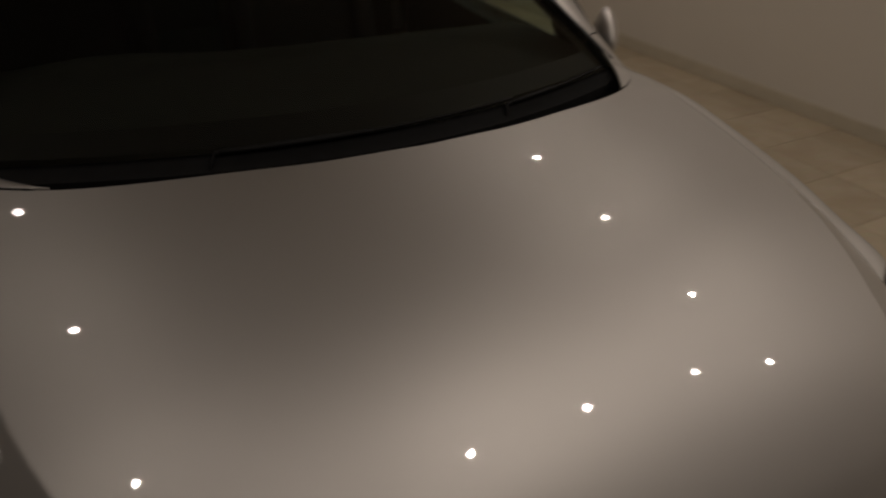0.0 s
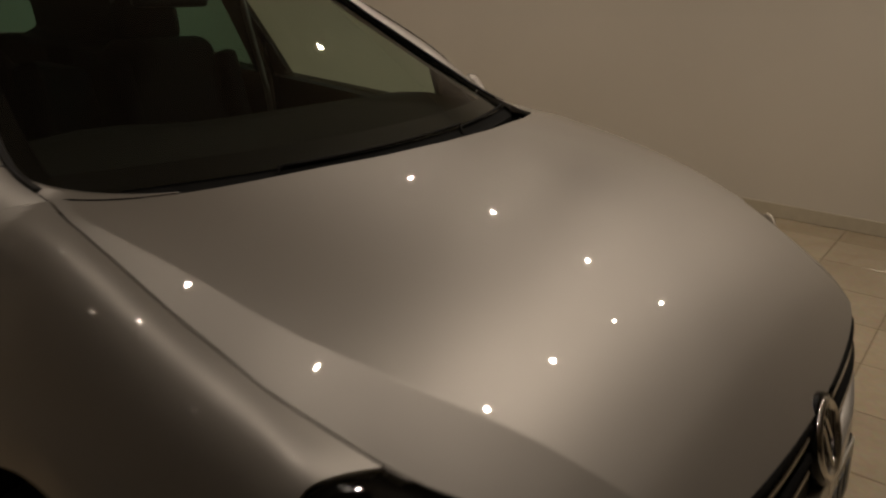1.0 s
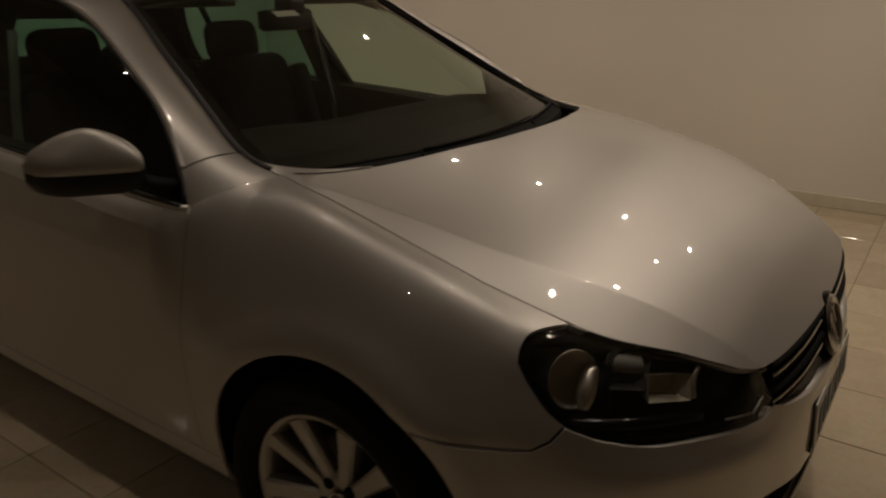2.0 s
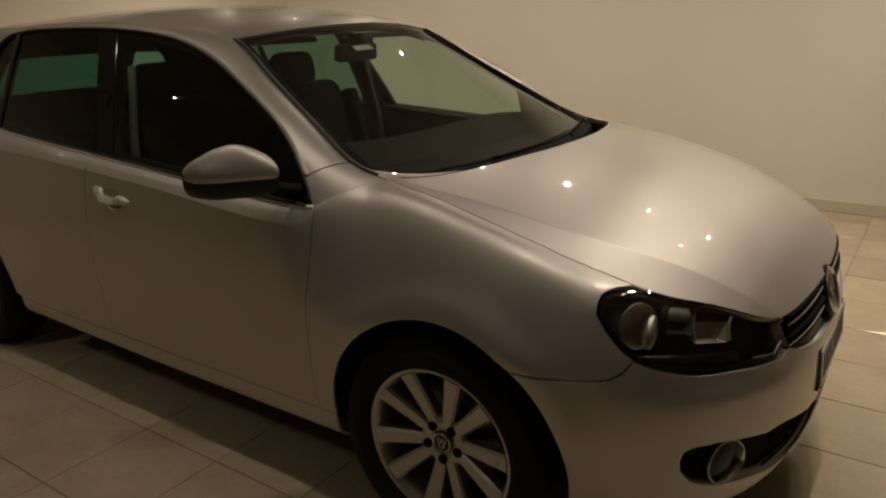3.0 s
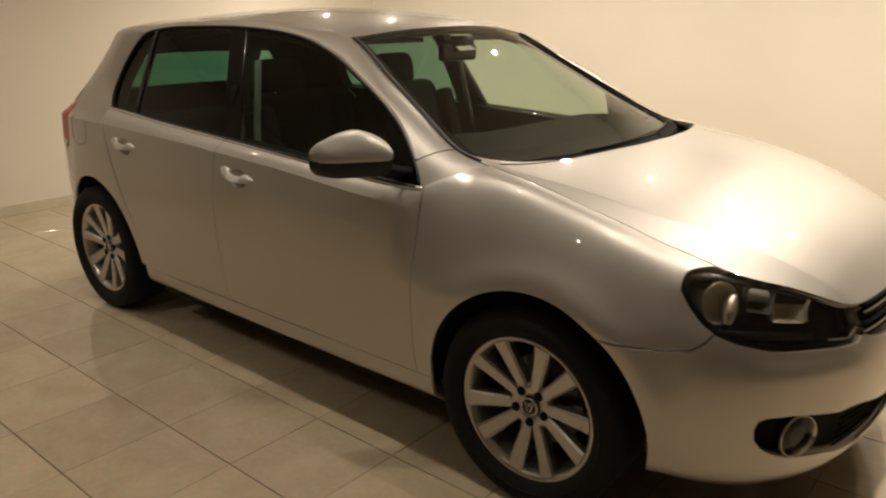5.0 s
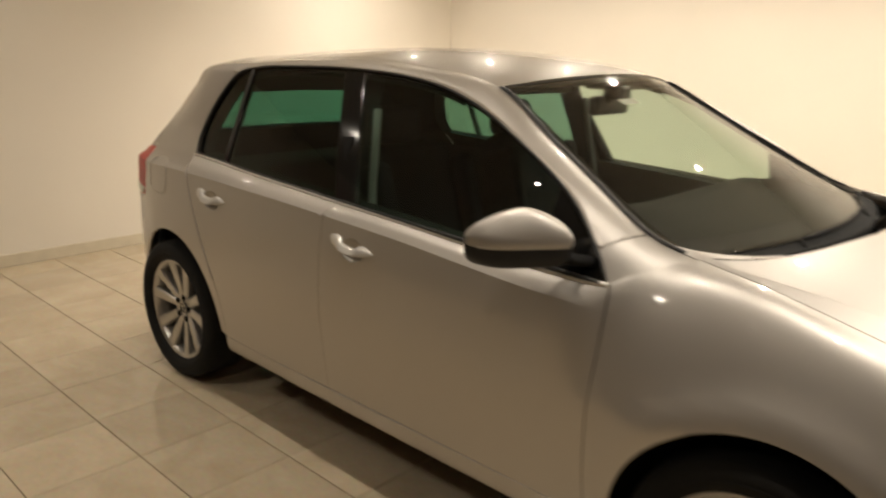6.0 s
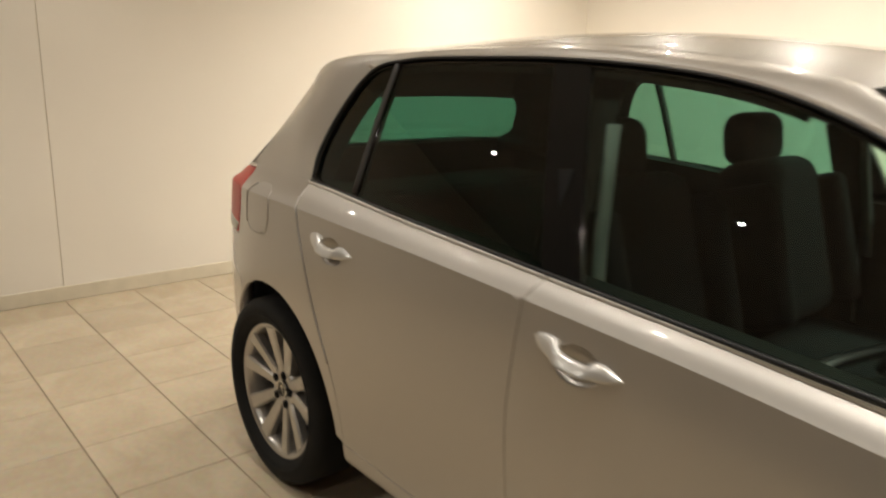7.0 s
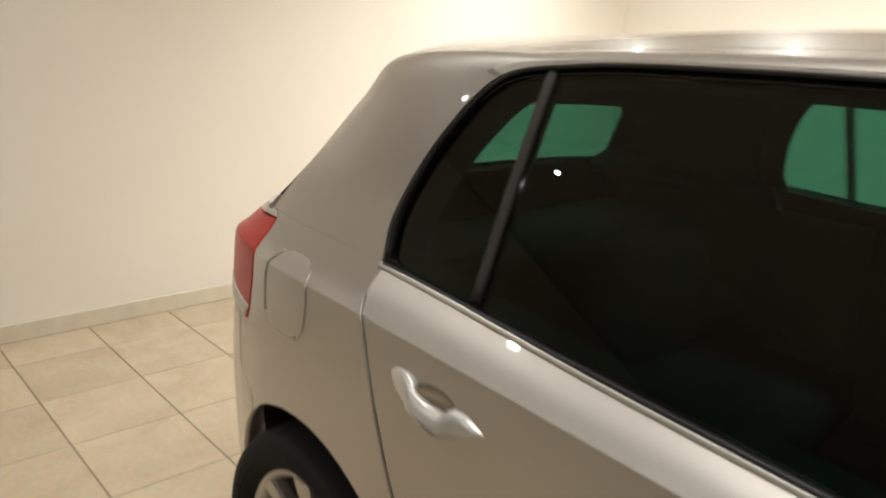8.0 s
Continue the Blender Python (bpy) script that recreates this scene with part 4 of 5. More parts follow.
    for f0, f1 in ((-1.0, -.82), (.82, 1.0)):
        lofted("hatch_frame", hatch_point, np.linspace(10.1, 11.72, 20), np.linspace(f0, f1, 6), GLOSSBLACK, CAR, out=(-.7, 0, .5), thick=.01)
    lofted("rear_window", hatch_point, np.linspace(10.1, 11.72, 20), np.linspace(-.82, .82, 21), PRIVACY, CAR, "green tinted rear window", out=(-.7, 0, .5))


build_top()


def build_nose():
    # one dark opening from the fog lamp to the middle
    low = [(3.230, .425), (3.238, .450), (3.26, .458), (3.335, .456), (3.515, .427), (3.75, .398), (S_END - .004, .395), (S_END - .004, .275), (3.86, .275), (3.715, .270), (3.566, .286), (3.49, .304), (3.35, .323), (3.262, .362), (3.235, .395)]
    headlight = [(3.045, .820), (3.013, .812), (3.010, .795), (3.012, .773), (3.035, .742), (3.060, .715), (3.078, .698), (3.108, .679), (3.165, .660), (3.27, .637), (3.39, .626), (3.50, .616), (3.56, .615),
                 (3.597, .640), (3.562, .690), (3.535, 16.9)] + [(s, TOP) for s in np.linspace(3.53, 3.09, 20)]
    for m in (False, True):
        bumper = [(3.108, .677), (3.165, .657), (3.27, .634), (3.39, .623), (3.50, .613), (3.56, .612), (3.605, .625), (3.66, .606), (3.8, .583), (S_END - .001, .577), (S_END - .001, BOT), (2.97, BOT)] + \
            arch(AX_F, R_ARCH, -14, 53.6, 24) + [(2.82, .616), (2.95, .621), (3.05, .632), (3.082, .651)]
        ob = body_panel("front_bumper", bumper, mirror=m, holes=[low], thick=.03)
        # recesses
        body_panel("lower_grille", low, UNDER, mirror=m, lift=-.028, gap=-.012, thick=.0, parent=ob)
        for z in (.300, .322, .344, .366, .386):
            ss = np.linspace(3.56, S_END, 16)
            pts = [(x - .016, -y if m else y, zz) for x, y, zz in body(ss, w_of(ss, np.full(16, z)))]
            part("grille_bar", tube_bm(pts, .0032, 6), UNDER, ob, smooth=True)
        ss = np.linspace(3.68, S_END, 20)
        pts = [(x - .001, -y if m else y, zz) for x, y, zz in body(ss, w_of(ss, np.interp(ss, [3.68, 3.75, S_END], [.280, .276, .280])))]
        part("chrome_strip", tube_bm(pts, .0055, 6), CHROME, ob, "thin chrome strip", smooth=True)
        # fog lamp
        at = body(np.array([3.380]), w_of([3.380], [.381]))[0]
        _, _, nx, ny = plan(np.array([3.380]))
        n = Vector((nx[0], -ny[0], 0.0))
        if m:
            at, n = at * np.array([1, -1, 1]), Vector((n.x, -n.y, 0))
        rot = n.to_track_quat("Y", "Z").to_matrix().to_4x4()
        bm = lathe_bm([(.0565, -.03), (.0595, -.004), (.0600, .002), (.0588, .0032), (.0574, .002), (.0562, -.03)], 32, "y")
        fl = part("fog_lamp", bm, CHROME, ob, "round fog lamp with chrome ring", smooth=True)
        fl.matrix_basis = Matrix.Translation(Vector(at) - n * .008) @ rot
        part("fog_lens", lathe_bm([(.0005, -.004), (.030, -.007), (.057, -.014)], 24, "y"), GLOSSBLACK, fl, smooth=True)
        part("fog_reflector", lathe_bm([(.0005, -.0032), (.026, -.0055)], 16, "y"), HOUSING, fl, smooth=True)
        # headlight: dark housing, reflectors and a clear lens
        hl = body_panel("headlight", headlight, HOUSING, mirror=m, lift=-.055, gap=-.012, thick=.0, label="clear headlight with dark housing")
        body_panel("lens", headlight, LENS, mirror=m, gap=.003, thick=.012, parent=hl, lift=-.001)
        bez = resample(side_plane(headlight), .02)
        sheet("bezel", shrink(bez, .004), side_surf, GLOSSBLACK, hl, [shrink(bez, .019)], .02, .03, "", m, -.014)

        def bowl(name, s, z, r, depth, sx, tilt, mat, inset):
            at = body(np.array([s]), w_of([s], [z]))[0]
            _, _, nx, ny = plan(np.array([s]))
            n = Vector((nx[0] + tilt, -ny[0], 0.10)).normalized()
            p = Vector(at) - n * inset
            if m:
                p.y, n.y = -p.y, -n.y
            prof = [(r, 0), (r * 1.04, .002), (r * 1.02, -.004), (r * .9, -depth * .35), (r * .6, -depth * .75), (r * .25, -depth * .96), (.0005, -depth)]
            o = part(name, lathe_bm(prof, 32, "y"), mat, hl, smooth=True)
            o.matrix_basis = Matrix.Translation(p) @ n.to_track_quat("Y", "Z").to_matrix().to_4x4() @ Matrix.Diagonal((sx, 1, 1, 1))
            return o
        bowl("reflector", 3.130, .742, .055, .017, .80, .34, BOWL, .022)

        def inset(ss, zz, ins):
            """Points below the lens: along s at the heights zz, moved inwards by ins."""
            pp = body(ss, w_of(ss, zz))
            v = np.array([1.2, 0, .55]) - pp
            pp = pp + v / np.linalg.norm(v, axis=1)[:, None] * np.asarray(ins)[..., None]
            return [Vector((p[0], -p[1] if m else p[1], p[2])) for p in pp]

        def pocket(name, s0, s1, z0, z1, slant, near, deep, mat):
            """A square reflector: four walls that narrow towards a back plate."""
            ss, zz = np.array([s0, s1, s1, s0]), np.array([z0, z0 - slant, z1 - slant, z1])
            cs, cz = ss.mean(), zz.mean()
            bm = bmesh.new()
            loops = []
            for k, ins in ((1.0, near), (.97, near + .004), (.72, deep)):
                loops.append([bm.verts.new(p) for p in inset(cs + (ss - cs) * k, cz + (zz - cz) * k, np.full(4, ins))])
            for p, q in zip(loops, loops[1:]):
                for i in range(4):
                    bm.faces.new((p[i], p[(i + 1) % 4], q[(i + 1) % 4], q[i]))
            bm.faces.new(loops[-1])
            bmesh.ops.recalc_face_normals(bm, faces=bm.faces[:])
            return part(name, bm, mat, hl)
        pocket("square_reflector", 3.300, 3.395, .735, .692, .010, .020, .052, BOWL)
        pocket("indicator_box", 3.215, 3.300, .770, .722, .012, .026, .046, HOUSING)
        for nm, mat, s0, s1, z0, z1, r, ins in (("trumpet", REFLECTOR, 3.172, 3.156, .760, .696, .010, .020), ("projector", GREYTRIM, 3.222, 3.292, .757, .746, .017, .038),
                                                ("end_wall", REFLECTOR, 3.397, 3.401, .736, .686, .0045, .019),
                                                ("blade", BRIGHT, 3.545, 3.585, .622, .645, .0026, .014), ("blade", BRIGHT, 3.470, 3.545, .632, .622, .0022, .018),
                                                ("cross_rib", GLOSSBLACK, 3.206, 3.212, .785, .69, .006, .024),
                                                ("lower_ledge", GLOSSBLACK, 3.140, 3.420, .672, .645, .014, .030), ("upper_ledge", GLOSSBLACK, 3.10, 3.44, .795, .735, .009, .034)):
            ss = np.linspace(s0, s1, 12)
            pts = inset(ss, np.linspace(z0, z1, 12), np.full(12, ins))
            wide = (lambda t: .006 + .012 * math.sin(math.pi * min(1, .12 + t * .8))) if nm == "trumpet" else r
            part(nm, tube_bm(pts, wide, 14), mat, hl, smooth=True)
        # upper grille
        ug = [(3.615, .626), (3.66, .609), (3.8, .586), (S_END - .001, .580), (S_END - .001, 16.9), (3.8, 16.9), (3.548, 16.9), (3.572, .690), (3.604, .648)]
        gr = body_panel("grille", ug, GLOSSBLACK, mirror=m, lift=-.018, gap=0, thick=.02, label="black radiator grille with two chrome edged slats")
        for z, r in ((.683, .0035), (.632, .0035)):
            ss = np.linspace(3.60, 3.95, 22)
            pts = [tuple(p) for p in body(ss, w_of(ss, np.full(22, z)))]
            pts = [(x - .002, -y if m else y, zz) for x, y, zz in pts]
            part("chrome_strip", tube_bm(pts, r, 6), CHROME, gr, "thin chrome strip", smooth=True)
            for dz in (.018, -.014):
                pts2 = [(x - .008, y, zz + dz) for x, y, zz in pts]
                part("slat", tube_bm(pts2, .010, 6, flat=.8), UNDER, gr, smooth=True)
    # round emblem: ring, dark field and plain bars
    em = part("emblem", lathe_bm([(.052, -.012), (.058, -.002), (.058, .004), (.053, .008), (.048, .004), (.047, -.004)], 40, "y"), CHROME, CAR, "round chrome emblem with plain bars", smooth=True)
    base = Matrix.Translation((3.384, 0, .650)) @ Vector((1, 0, .30)).to_track_quat("Y", "Z").to_matrix().to_4x4() @ Matrix.Diagonal((1.15, 1, 1.15, 1))
    em.matrix_basis = base
    part("emblem_field", lathe_bm([(.0005, .0), (.049, -.003)], 32, "y"), GLOSSBLACK, em, smooth=True)
    for x0, z0, x1, z1 in ((-.030, .030, -.012, -.034), (.030, .030, .012, -.034), (-.014, .038, .0, .004), (.014, .038, .0, .004)):
        part("emblem_bar", tube_bm([(x0, .004, z0), (x1, .004, z1)], .005, 6), CHROME, em)
    ring = part("emblem_socket", lathe_bm([(.060, -.03), (.066, -.012), (.066, -.002), (.060, .0)], 32, "y"), GLOSSBLACK, em, smooth=True)
    # number plate with its holder
    ho = part("plate_holder", box_bm(.008, .45, .122, bevel=.003), TRIM, CAR, "black number plate holder", smooth=False)
    ho.location = (3.400, 0, .490)
    ho.rotation_euler = (0, radians(-4), 0)
    pl = part("number_plate", box_bm(.004, .44, .110, (.007, 0, 0), bevel=.0012, seg=1), PLATE, ho, "pale number plate with plain bars")
    for k in range(7):
        part("plate_bar", box_bm(.002, .034, .066, (.0098, -.165 + k * .055, 0)), INK, pl)


build_nose()


def build_shell():
    """Dark inner skin behind the panels, floor pan and wheel housings."""
    for m in (False, True):
        for s0, s1 in ((S_START + .01, AX_R - .40), (AX_R + .42, AX_F - .41), (AX_F + .41, S_END - .01)):
            sg = -1 if m else 1

            def fn(s, w):
                p = body(s, w)
                cen = np.stack([np.clip(p[:, 0], -.2, 2.7), 0 * s, p[:, 2]], 1)
                v = cen - p
                v /= np.linalg.norm(v, axis=1)[:, None]
                return (p + v * .07) * np.array([1, sg, 1])
            hi = 8.0 if s0 < 0 else 7.3 if s0 < 2.5 else 5.5
            lofted("inner_shell", fn, np.linspace(s0, s1, 30), np.linspace(.6, hi, 12), UNDER, CAR, out=(0, -sg, 0))
        for cx in (AX_F, AX_R):
            sg = -1 if m else 1
            bm = bmesh.new()
            prev = None
            for a in np.linspace(3, 177, 30):
                x, z = cx + (R_ARCH + .012) * math.cos(radians(a)), .317 + (R_ARCH + .012) * math.sin(radians(a))
                row = [bm.verts.new((x, -sg * y, z)) for y in (.835 if cx > 1 or x > cx else .70, .66, .55)]
                c = bm.verts.new((cx, -sg * .55, .40))
                if prev:
                    for k in range(2):
                        bm.faces.new((prev[k], row[k], row[k + 1], prev[k + 1]))
                    bm.faces.new((prev[2], row[2], c))
                prev = row
            part("wheel_housing", bm, UNDER, CAR, smooth=True)
    part("floor_pan", box_bm(3.7, 1.10, .06, (1.33, 0, .215), bevel=.02), UNDER, CAR)
    part("floor_pan", box_bm(1.70, 1.66, .05, (1.30, 0, .24), bevel=.02), UNDER, CAR)
    part("carpet", box_bm(1.75, 1.62, .03, (1.29, 0, .285), bevel=.008), UNDER, CAR)
    part("firewall", box_bm(.06, 1.40, .62, (2.36, 0, .56), bevel=.02), UNDER, CAR)
    part("engine_cover", box_bm(.80, 1.30, .06, (2.78, 0, .62), bevel=.02), UNDER, CAR)


build_shell()


def build_wheel():
    """One alloy wheel at the origin, its face towards -y."""
    rim = lathe_bm([(.196, .10), (.200, .02), (.203, -.060), (.212, -.082), (.224, -.092), (.230, -.090), (.231, -.080), (.226, -.074), (.214, -.06), (.210, .10)], 72, "y")
    wheel = part("wheel", rim, ALLOY, CAR, "ten-spoke silver alloy wheel with black tyre", smooth=True)
    tyre = lathe_bm([(.222, .095), (.236, .108), (.270, .116), (.300, .110), (.314, .090), (.317, .05), (.317, -.05), (.314, -.086), (.303, -.104), (.275, -.113), (.245, -.108), (.229, -.092), (.222, -.08)], 96, "y")
    part("tyre", tyre, RUBBER, wheel, "black rubber tyre", smooth=True)
    # raised ring on the side wall and grooves in the tread
    part("tyre_rib", lathe_bm([(.258, -.1085), (.261, -.1135), (.264, -.1135), (.267, -.1105)], 72, "y"), RUBBER, wheel, smooth=True)
    for k in range(10):
        a = radians(36 * k + 9 + (2.0 if k % 2 else -2.0))
        bm = bmesh.new()
        rows = []
        for r, hw, y0, y1 in ((.040, .014, -.060, -.02), (.085, .0195, -.066, -.03), (.14, .0225, -.075, -.045), (.19, .0255, -.084, -.055), (.214, .028, -.088, -.058)):
            ring = []
            for sx, y in ((-1, y1), (-1, y0 + .006), (-.7, y0), (.7, y0), (1, y0 + .006), (1, y1)):
                ring.append(bm.verts.new((r * math.cos(a) - sx * hw * math.sin(a), y, r * math.sin(a) + sx * hw * math.cos(a))))
            rows.append(ring)
        for p, q in zip(rows, rows[1:]):
            for i in range(6):
                bm.faces.new((p[i], p[(i + 1) % 6], q[(i + 1) % 6], q[i]))
        bm.faces.new(rows[0])
        bm.faces.new(rows[-1])
        bmesh.ops.recalc_face_normals(bm, faces=bm.faces[:])
        part("spoke", bm, ALLOY, wheel)
    part("hub", lathe_bm([(.0005, -.050), (.030, -.052), (.036, -.060), (.062, -.062), (.074, -.055), (.078, -.02), (.0005, -.015)], 48, "y"), ALLOY, wheel, smooth=True)
    for k in range(5):
        a = radians(72 * k + 57)
        part("bolt_hole", lathe_bm([(.0005, -.0660), (.0125, -.0662), (.0140, -.0650), (.0140, -.04)], 16, "y", at=(.052 * math.cos(a), -.001, .052 * math.sin(a))), UNDER, wheel, "dark wheel bolt recess", smooth=True)
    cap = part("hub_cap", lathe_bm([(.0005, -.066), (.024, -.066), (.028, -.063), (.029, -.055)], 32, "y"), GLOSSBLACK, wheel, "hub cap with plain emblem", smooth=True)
    part("cap_ring", lathe_bm([(.0245, -.0655), (.026, -.0685), (.0285, -.067), (.029, -.062)], 32, "y"), CHROME, wheel, smooth=True)
    for x0, z0, x1, z1 in ((-.014, .014, -.004, -.016), (.014, .014, .004, -.016), (-.007, .018, 0, .002), (.007, .018, 0, .002)):
        part("cap_bar", tube_bm([(x0, -.067, z0), (x1, -.067, z1)], .0024, 5), CHROME, wheel)
    part("brake_disc", lathe_bm([(.0005, -.0), (.14, -.0), (.143, .004), (.143, .02), (.08, .022)], 48, "y"), STEEL, wheel, smooth=True)
    part("wheel_back", lathe_bm([(.0005, .03), (.20, .03)], 32, "y"), UNDER, wheel, smooth=True)
    part("valve", tube_bm([(.20, -.075, .02), (.185, -.082, .018)], .004, 6), TRIM, wheel)
    return wheel


WHEEL = build_wheel()
WHEEL.matrix_basis = pose(2.580, -.772, .317, 0, 2, 0)
copy_thing(WHEEL, pose(0, -.768, .317, 0, -20, 0))
copy_thing(WHEEL, pose(2.580, .772, .317, 0, 30, 180))
copy_thing(WHEEL, pose(0, .768, .317, 0, 10, 180))


def build_mirror(m):
    """Door mirror: painted shell, black lower half, indicator strip, glass and foot."""
    sg = -1 if m else 1
    door = DOORS[1 if m else 0][0]
    # axes: along the housing outwards and backwards, thickness fore and aft
    inner, outer = Vector((2.035, -.860 * sg, 1.022)), Vector((1.872, -1.035 * sg, 1.016))
    if m:  # set lower
        inner, outer = Vector((2.05, .850, .960)), Vector((1.89, 1.020, .950))
    ax = outer - inner

    crown = pchip([0, .10, .25, .42, .60, .80, .94, 1], [.024, .052, .074, .086, .078, .056, .034, .012])
    keel = pchip([0, .10, .3, .7, .92, 1], [.034, .056, .066, .066, .056, .030])

    def ring(t, part_):
        c = inner + ax * t
        env = (max(0.0, 1 - abs(2 * t - 1) ** 5)) ** .5
        hx = .070 * env * (.88 + .12 * (1 - t)) + .004
        up, dn = float(crown(t)), -float(keel(t))
        seam = max(dn * .4, -.010)
        if part_:
            rim = [(.95, seam), (.98, seam * .6), (1.0, -.002), (.99, .012), (.86, .012 + (up - .012) * .38), (.55, .012 + (up - .012) * .80), (.18, up), (-.20, up * .94), (-.44, up * .6), (-.5, 0), (-.5, seam)]
        else:
            rim = [(-.5, seam), (-.49, dn * .8), (-.3, dn), (.2, dn), (.62, dn * .98), (.84, dn * .86), (.93, (dn + seam) / 2), (.94, seam)]
        return [c + Vector((x * hx, 0, z)) for x, z in rim]
    for name, top, mat, lab in (("mirror_shell", True, PAINT, "silver mirror shell"), ("mirror_base", False, TRIM, "black lower mirror housing")):
        bm = bmesh.new()
        rows = [[bm.verts.new(p) for p in ring(t, top)] for t in np.linspace(0, 1, 26)]
        for p, q in zip(rows, rows[1:]):
            for i in range(len(p) - 1):
                bm.faces.new((p[i], p[i + 1], q[i + 1], q[i]))
        bmesh.ops.recalc_face_normals(bm, faces=bm.faces[:])
        ob = part(name, bm, mat, door, lab, smooth=True)
        sub = ob.modifiers.new("smooth", "SUBSURF")
        sub.levels = sub.render_levels = 1
    pts = [inner + ax * t + Vector((.068 * max(0, 1 - abs(2 * t - 1) ** 5) ** .5 * (.88 + .12 * (1 - t)), 0, -.010)) for t in np.linspace(.12, .97, 14)]
    part("indicator_strip", tube_bm(pts, .0028, 8), ALLOY, door, "clear indicator strip", smooth=True)
    part("mirror_foot", tube_bm([inner + ax * .12 + Vector((0, 0, -.035)), inner + Vector((.025, .03 * sg, -.055)), Vector((2.09, -.80 * sg, .965))], lambda t: .024 - .004 * t, 10, flat=.7), RUBBER, door, "black mirror foot", smooth=True)
    # black sail corner behind the foot
    return door


for _m in (False, True):
    build_mirror(_m)


def build_handle(door, m, x0, x1, z0, z1):
    """A pull handle with a hollow behind it and a lock cover."""
    sg = -1 if m else 1

    def on(x, z, out):
        p = body(np.array([x]), w_of([x], [z]))[0]
        return Vector((p[0], (p[1] - out) * sg, p[2]))
    # two broad pads joined by a strap that stands off the door
    low = pchip([0, .06, .25, .5, .75, .94, 1], [.002, -.008, -.017, -.021, -.018, -.009, -.002])
    high = pchip([0, .06, .20, .27, .33, .50, .64, .71, .80, .94, 1], [.008, .018, .022, .019, .006, .001, .002, .012, .014, .006, .001])
    off = pchip([0, .08, .25, .4, .6, .75, .92, 1], [.001, .012, .022, .030, .030, .022, .012, .001])
    bm = bmesh.new()
    rows = []
    for t in np.linspace(0, 1, 45):
        x, z = x0 + (x1 - x0) * t, z0 + (z1 - z0) * t
        lo, hi, o = float(low(t)), float(high(t)), float(off(t))
        mid, hz = (lo + hi) / 2, (hi - lo) / 2
        th = .006 if .3 < t < .7 else .006 + .5 * min(o, .012)
        ring = []
        for a in np.linspace(0, 2 * math.pi, 15)[:-1]:
            ca, sa = math.cos(a), math.sin(a)
            ring.append(bm.verts.new(on(x, z, o * (1.15 - .65 * (sa + 1) / 2) - th + th * math.copysign(abs(ca) ** .6, ca)) + Vector((0, 0, mid + hz * math.copysign(abs(sa) ** .8, sa)))))
        rows.append(ring)
    for p, q in zip(rows, rows[1:]):
        for k in range(14):
            bm.faces.new((p[k], p[(k + 1) % 14], q[(k + 1) % 14], q[k]))
    bm.faces.new(rows[0])
    bm.faces.new(rows[-1])
    bmesh.ops.recalc_face_normals(bm, faces=bm.faces[:])
    part("handle", bm, HANDLE, door, "silver pull handle, lightened for the lamps' glare", smooth=True)
    # finger hollow set into the door
    xm, zm = (x0 + x1) / 2, (z0 + z1) / 2 - .014
    n = 24
    bm = bmesh.new()
    prev = None
    for r in (1.01, 1.0, .92, .8, .6, .35, .02):
        dep = .003 if r > 1 else .030 * (1 - r ** 2.4) + .001
        ringv = [bm.verts.new(on(xm + .060 * r * math.cos(a), zm + .040 * r * math.sin(a), -dep)) for a in np.linspace(0, 2 * math.pi, n + 1)[:-1]]
        if prev:
            for k in range(n):
                bm.faces.new((prev[k], prev[(k + 1) % n], ringv[(k + 1) % n], ringv[k]))
        prev = ringv
    bm.faces.new(prev)
    bmesh.ops.recalc_face_normals(bm, faces=bm.faces[:])
    for f in bm.faces:
        if f.normal.y * sg > 0:
            f.normal_flip()
    part("handle_hollow", bm, PAINT, door, smooth=True)


for _m in (False, True):
    build_handle(DOORS[1 if _m else 0][0], _m, 1.150, 1.362, .866, .850)
    build_handle(DOORS[1 if _m else 0][1], _m, .275, .490, .896, .884)


def build_wipers():
    for y0, y1, x0 in ((-.30, .30, 2.40), (.28, .62, 2.38)):
        pts = []
        for t in np.linspace(0, 1, 12):
            y = y0 + (y1 - y0) * t
            k = .06 + .12 * t
            p = screen_point(np.array([k]), np.array([-y / .69]))[0]
            pts.append((p[0] + .008, p[1], p[2] + .010))
        w = part("wiper", tube_bm(pts, .0035, 6), RUBBER, CAR, "black windscreen wiper", smooth=True)
        p0 = pts[0]
        part("wiper_arm", tube_bm([(p0[0] + .03, p0[1] - .02, p0[2] - .025), p0, pts[5]], .004, 6), RUBBER, w, smooth=True)


build_wipers()

# ---- cabin ----


def cushion(name, lo, hi, mat, parent, bevel=.05, label="", rot=0.0):
    c = Vector([(a + b) / 2 for a, b in zip(lo, hi)])
    ob = part(name, box_bm(*[b - a for a, b in zip(lo, hi)], bevel=bevel, seg=4), mat, parent, label, smooth=True)
    ob.location = c
    ob.rotation_euler = (0, radians(rot), 0)
    return ob


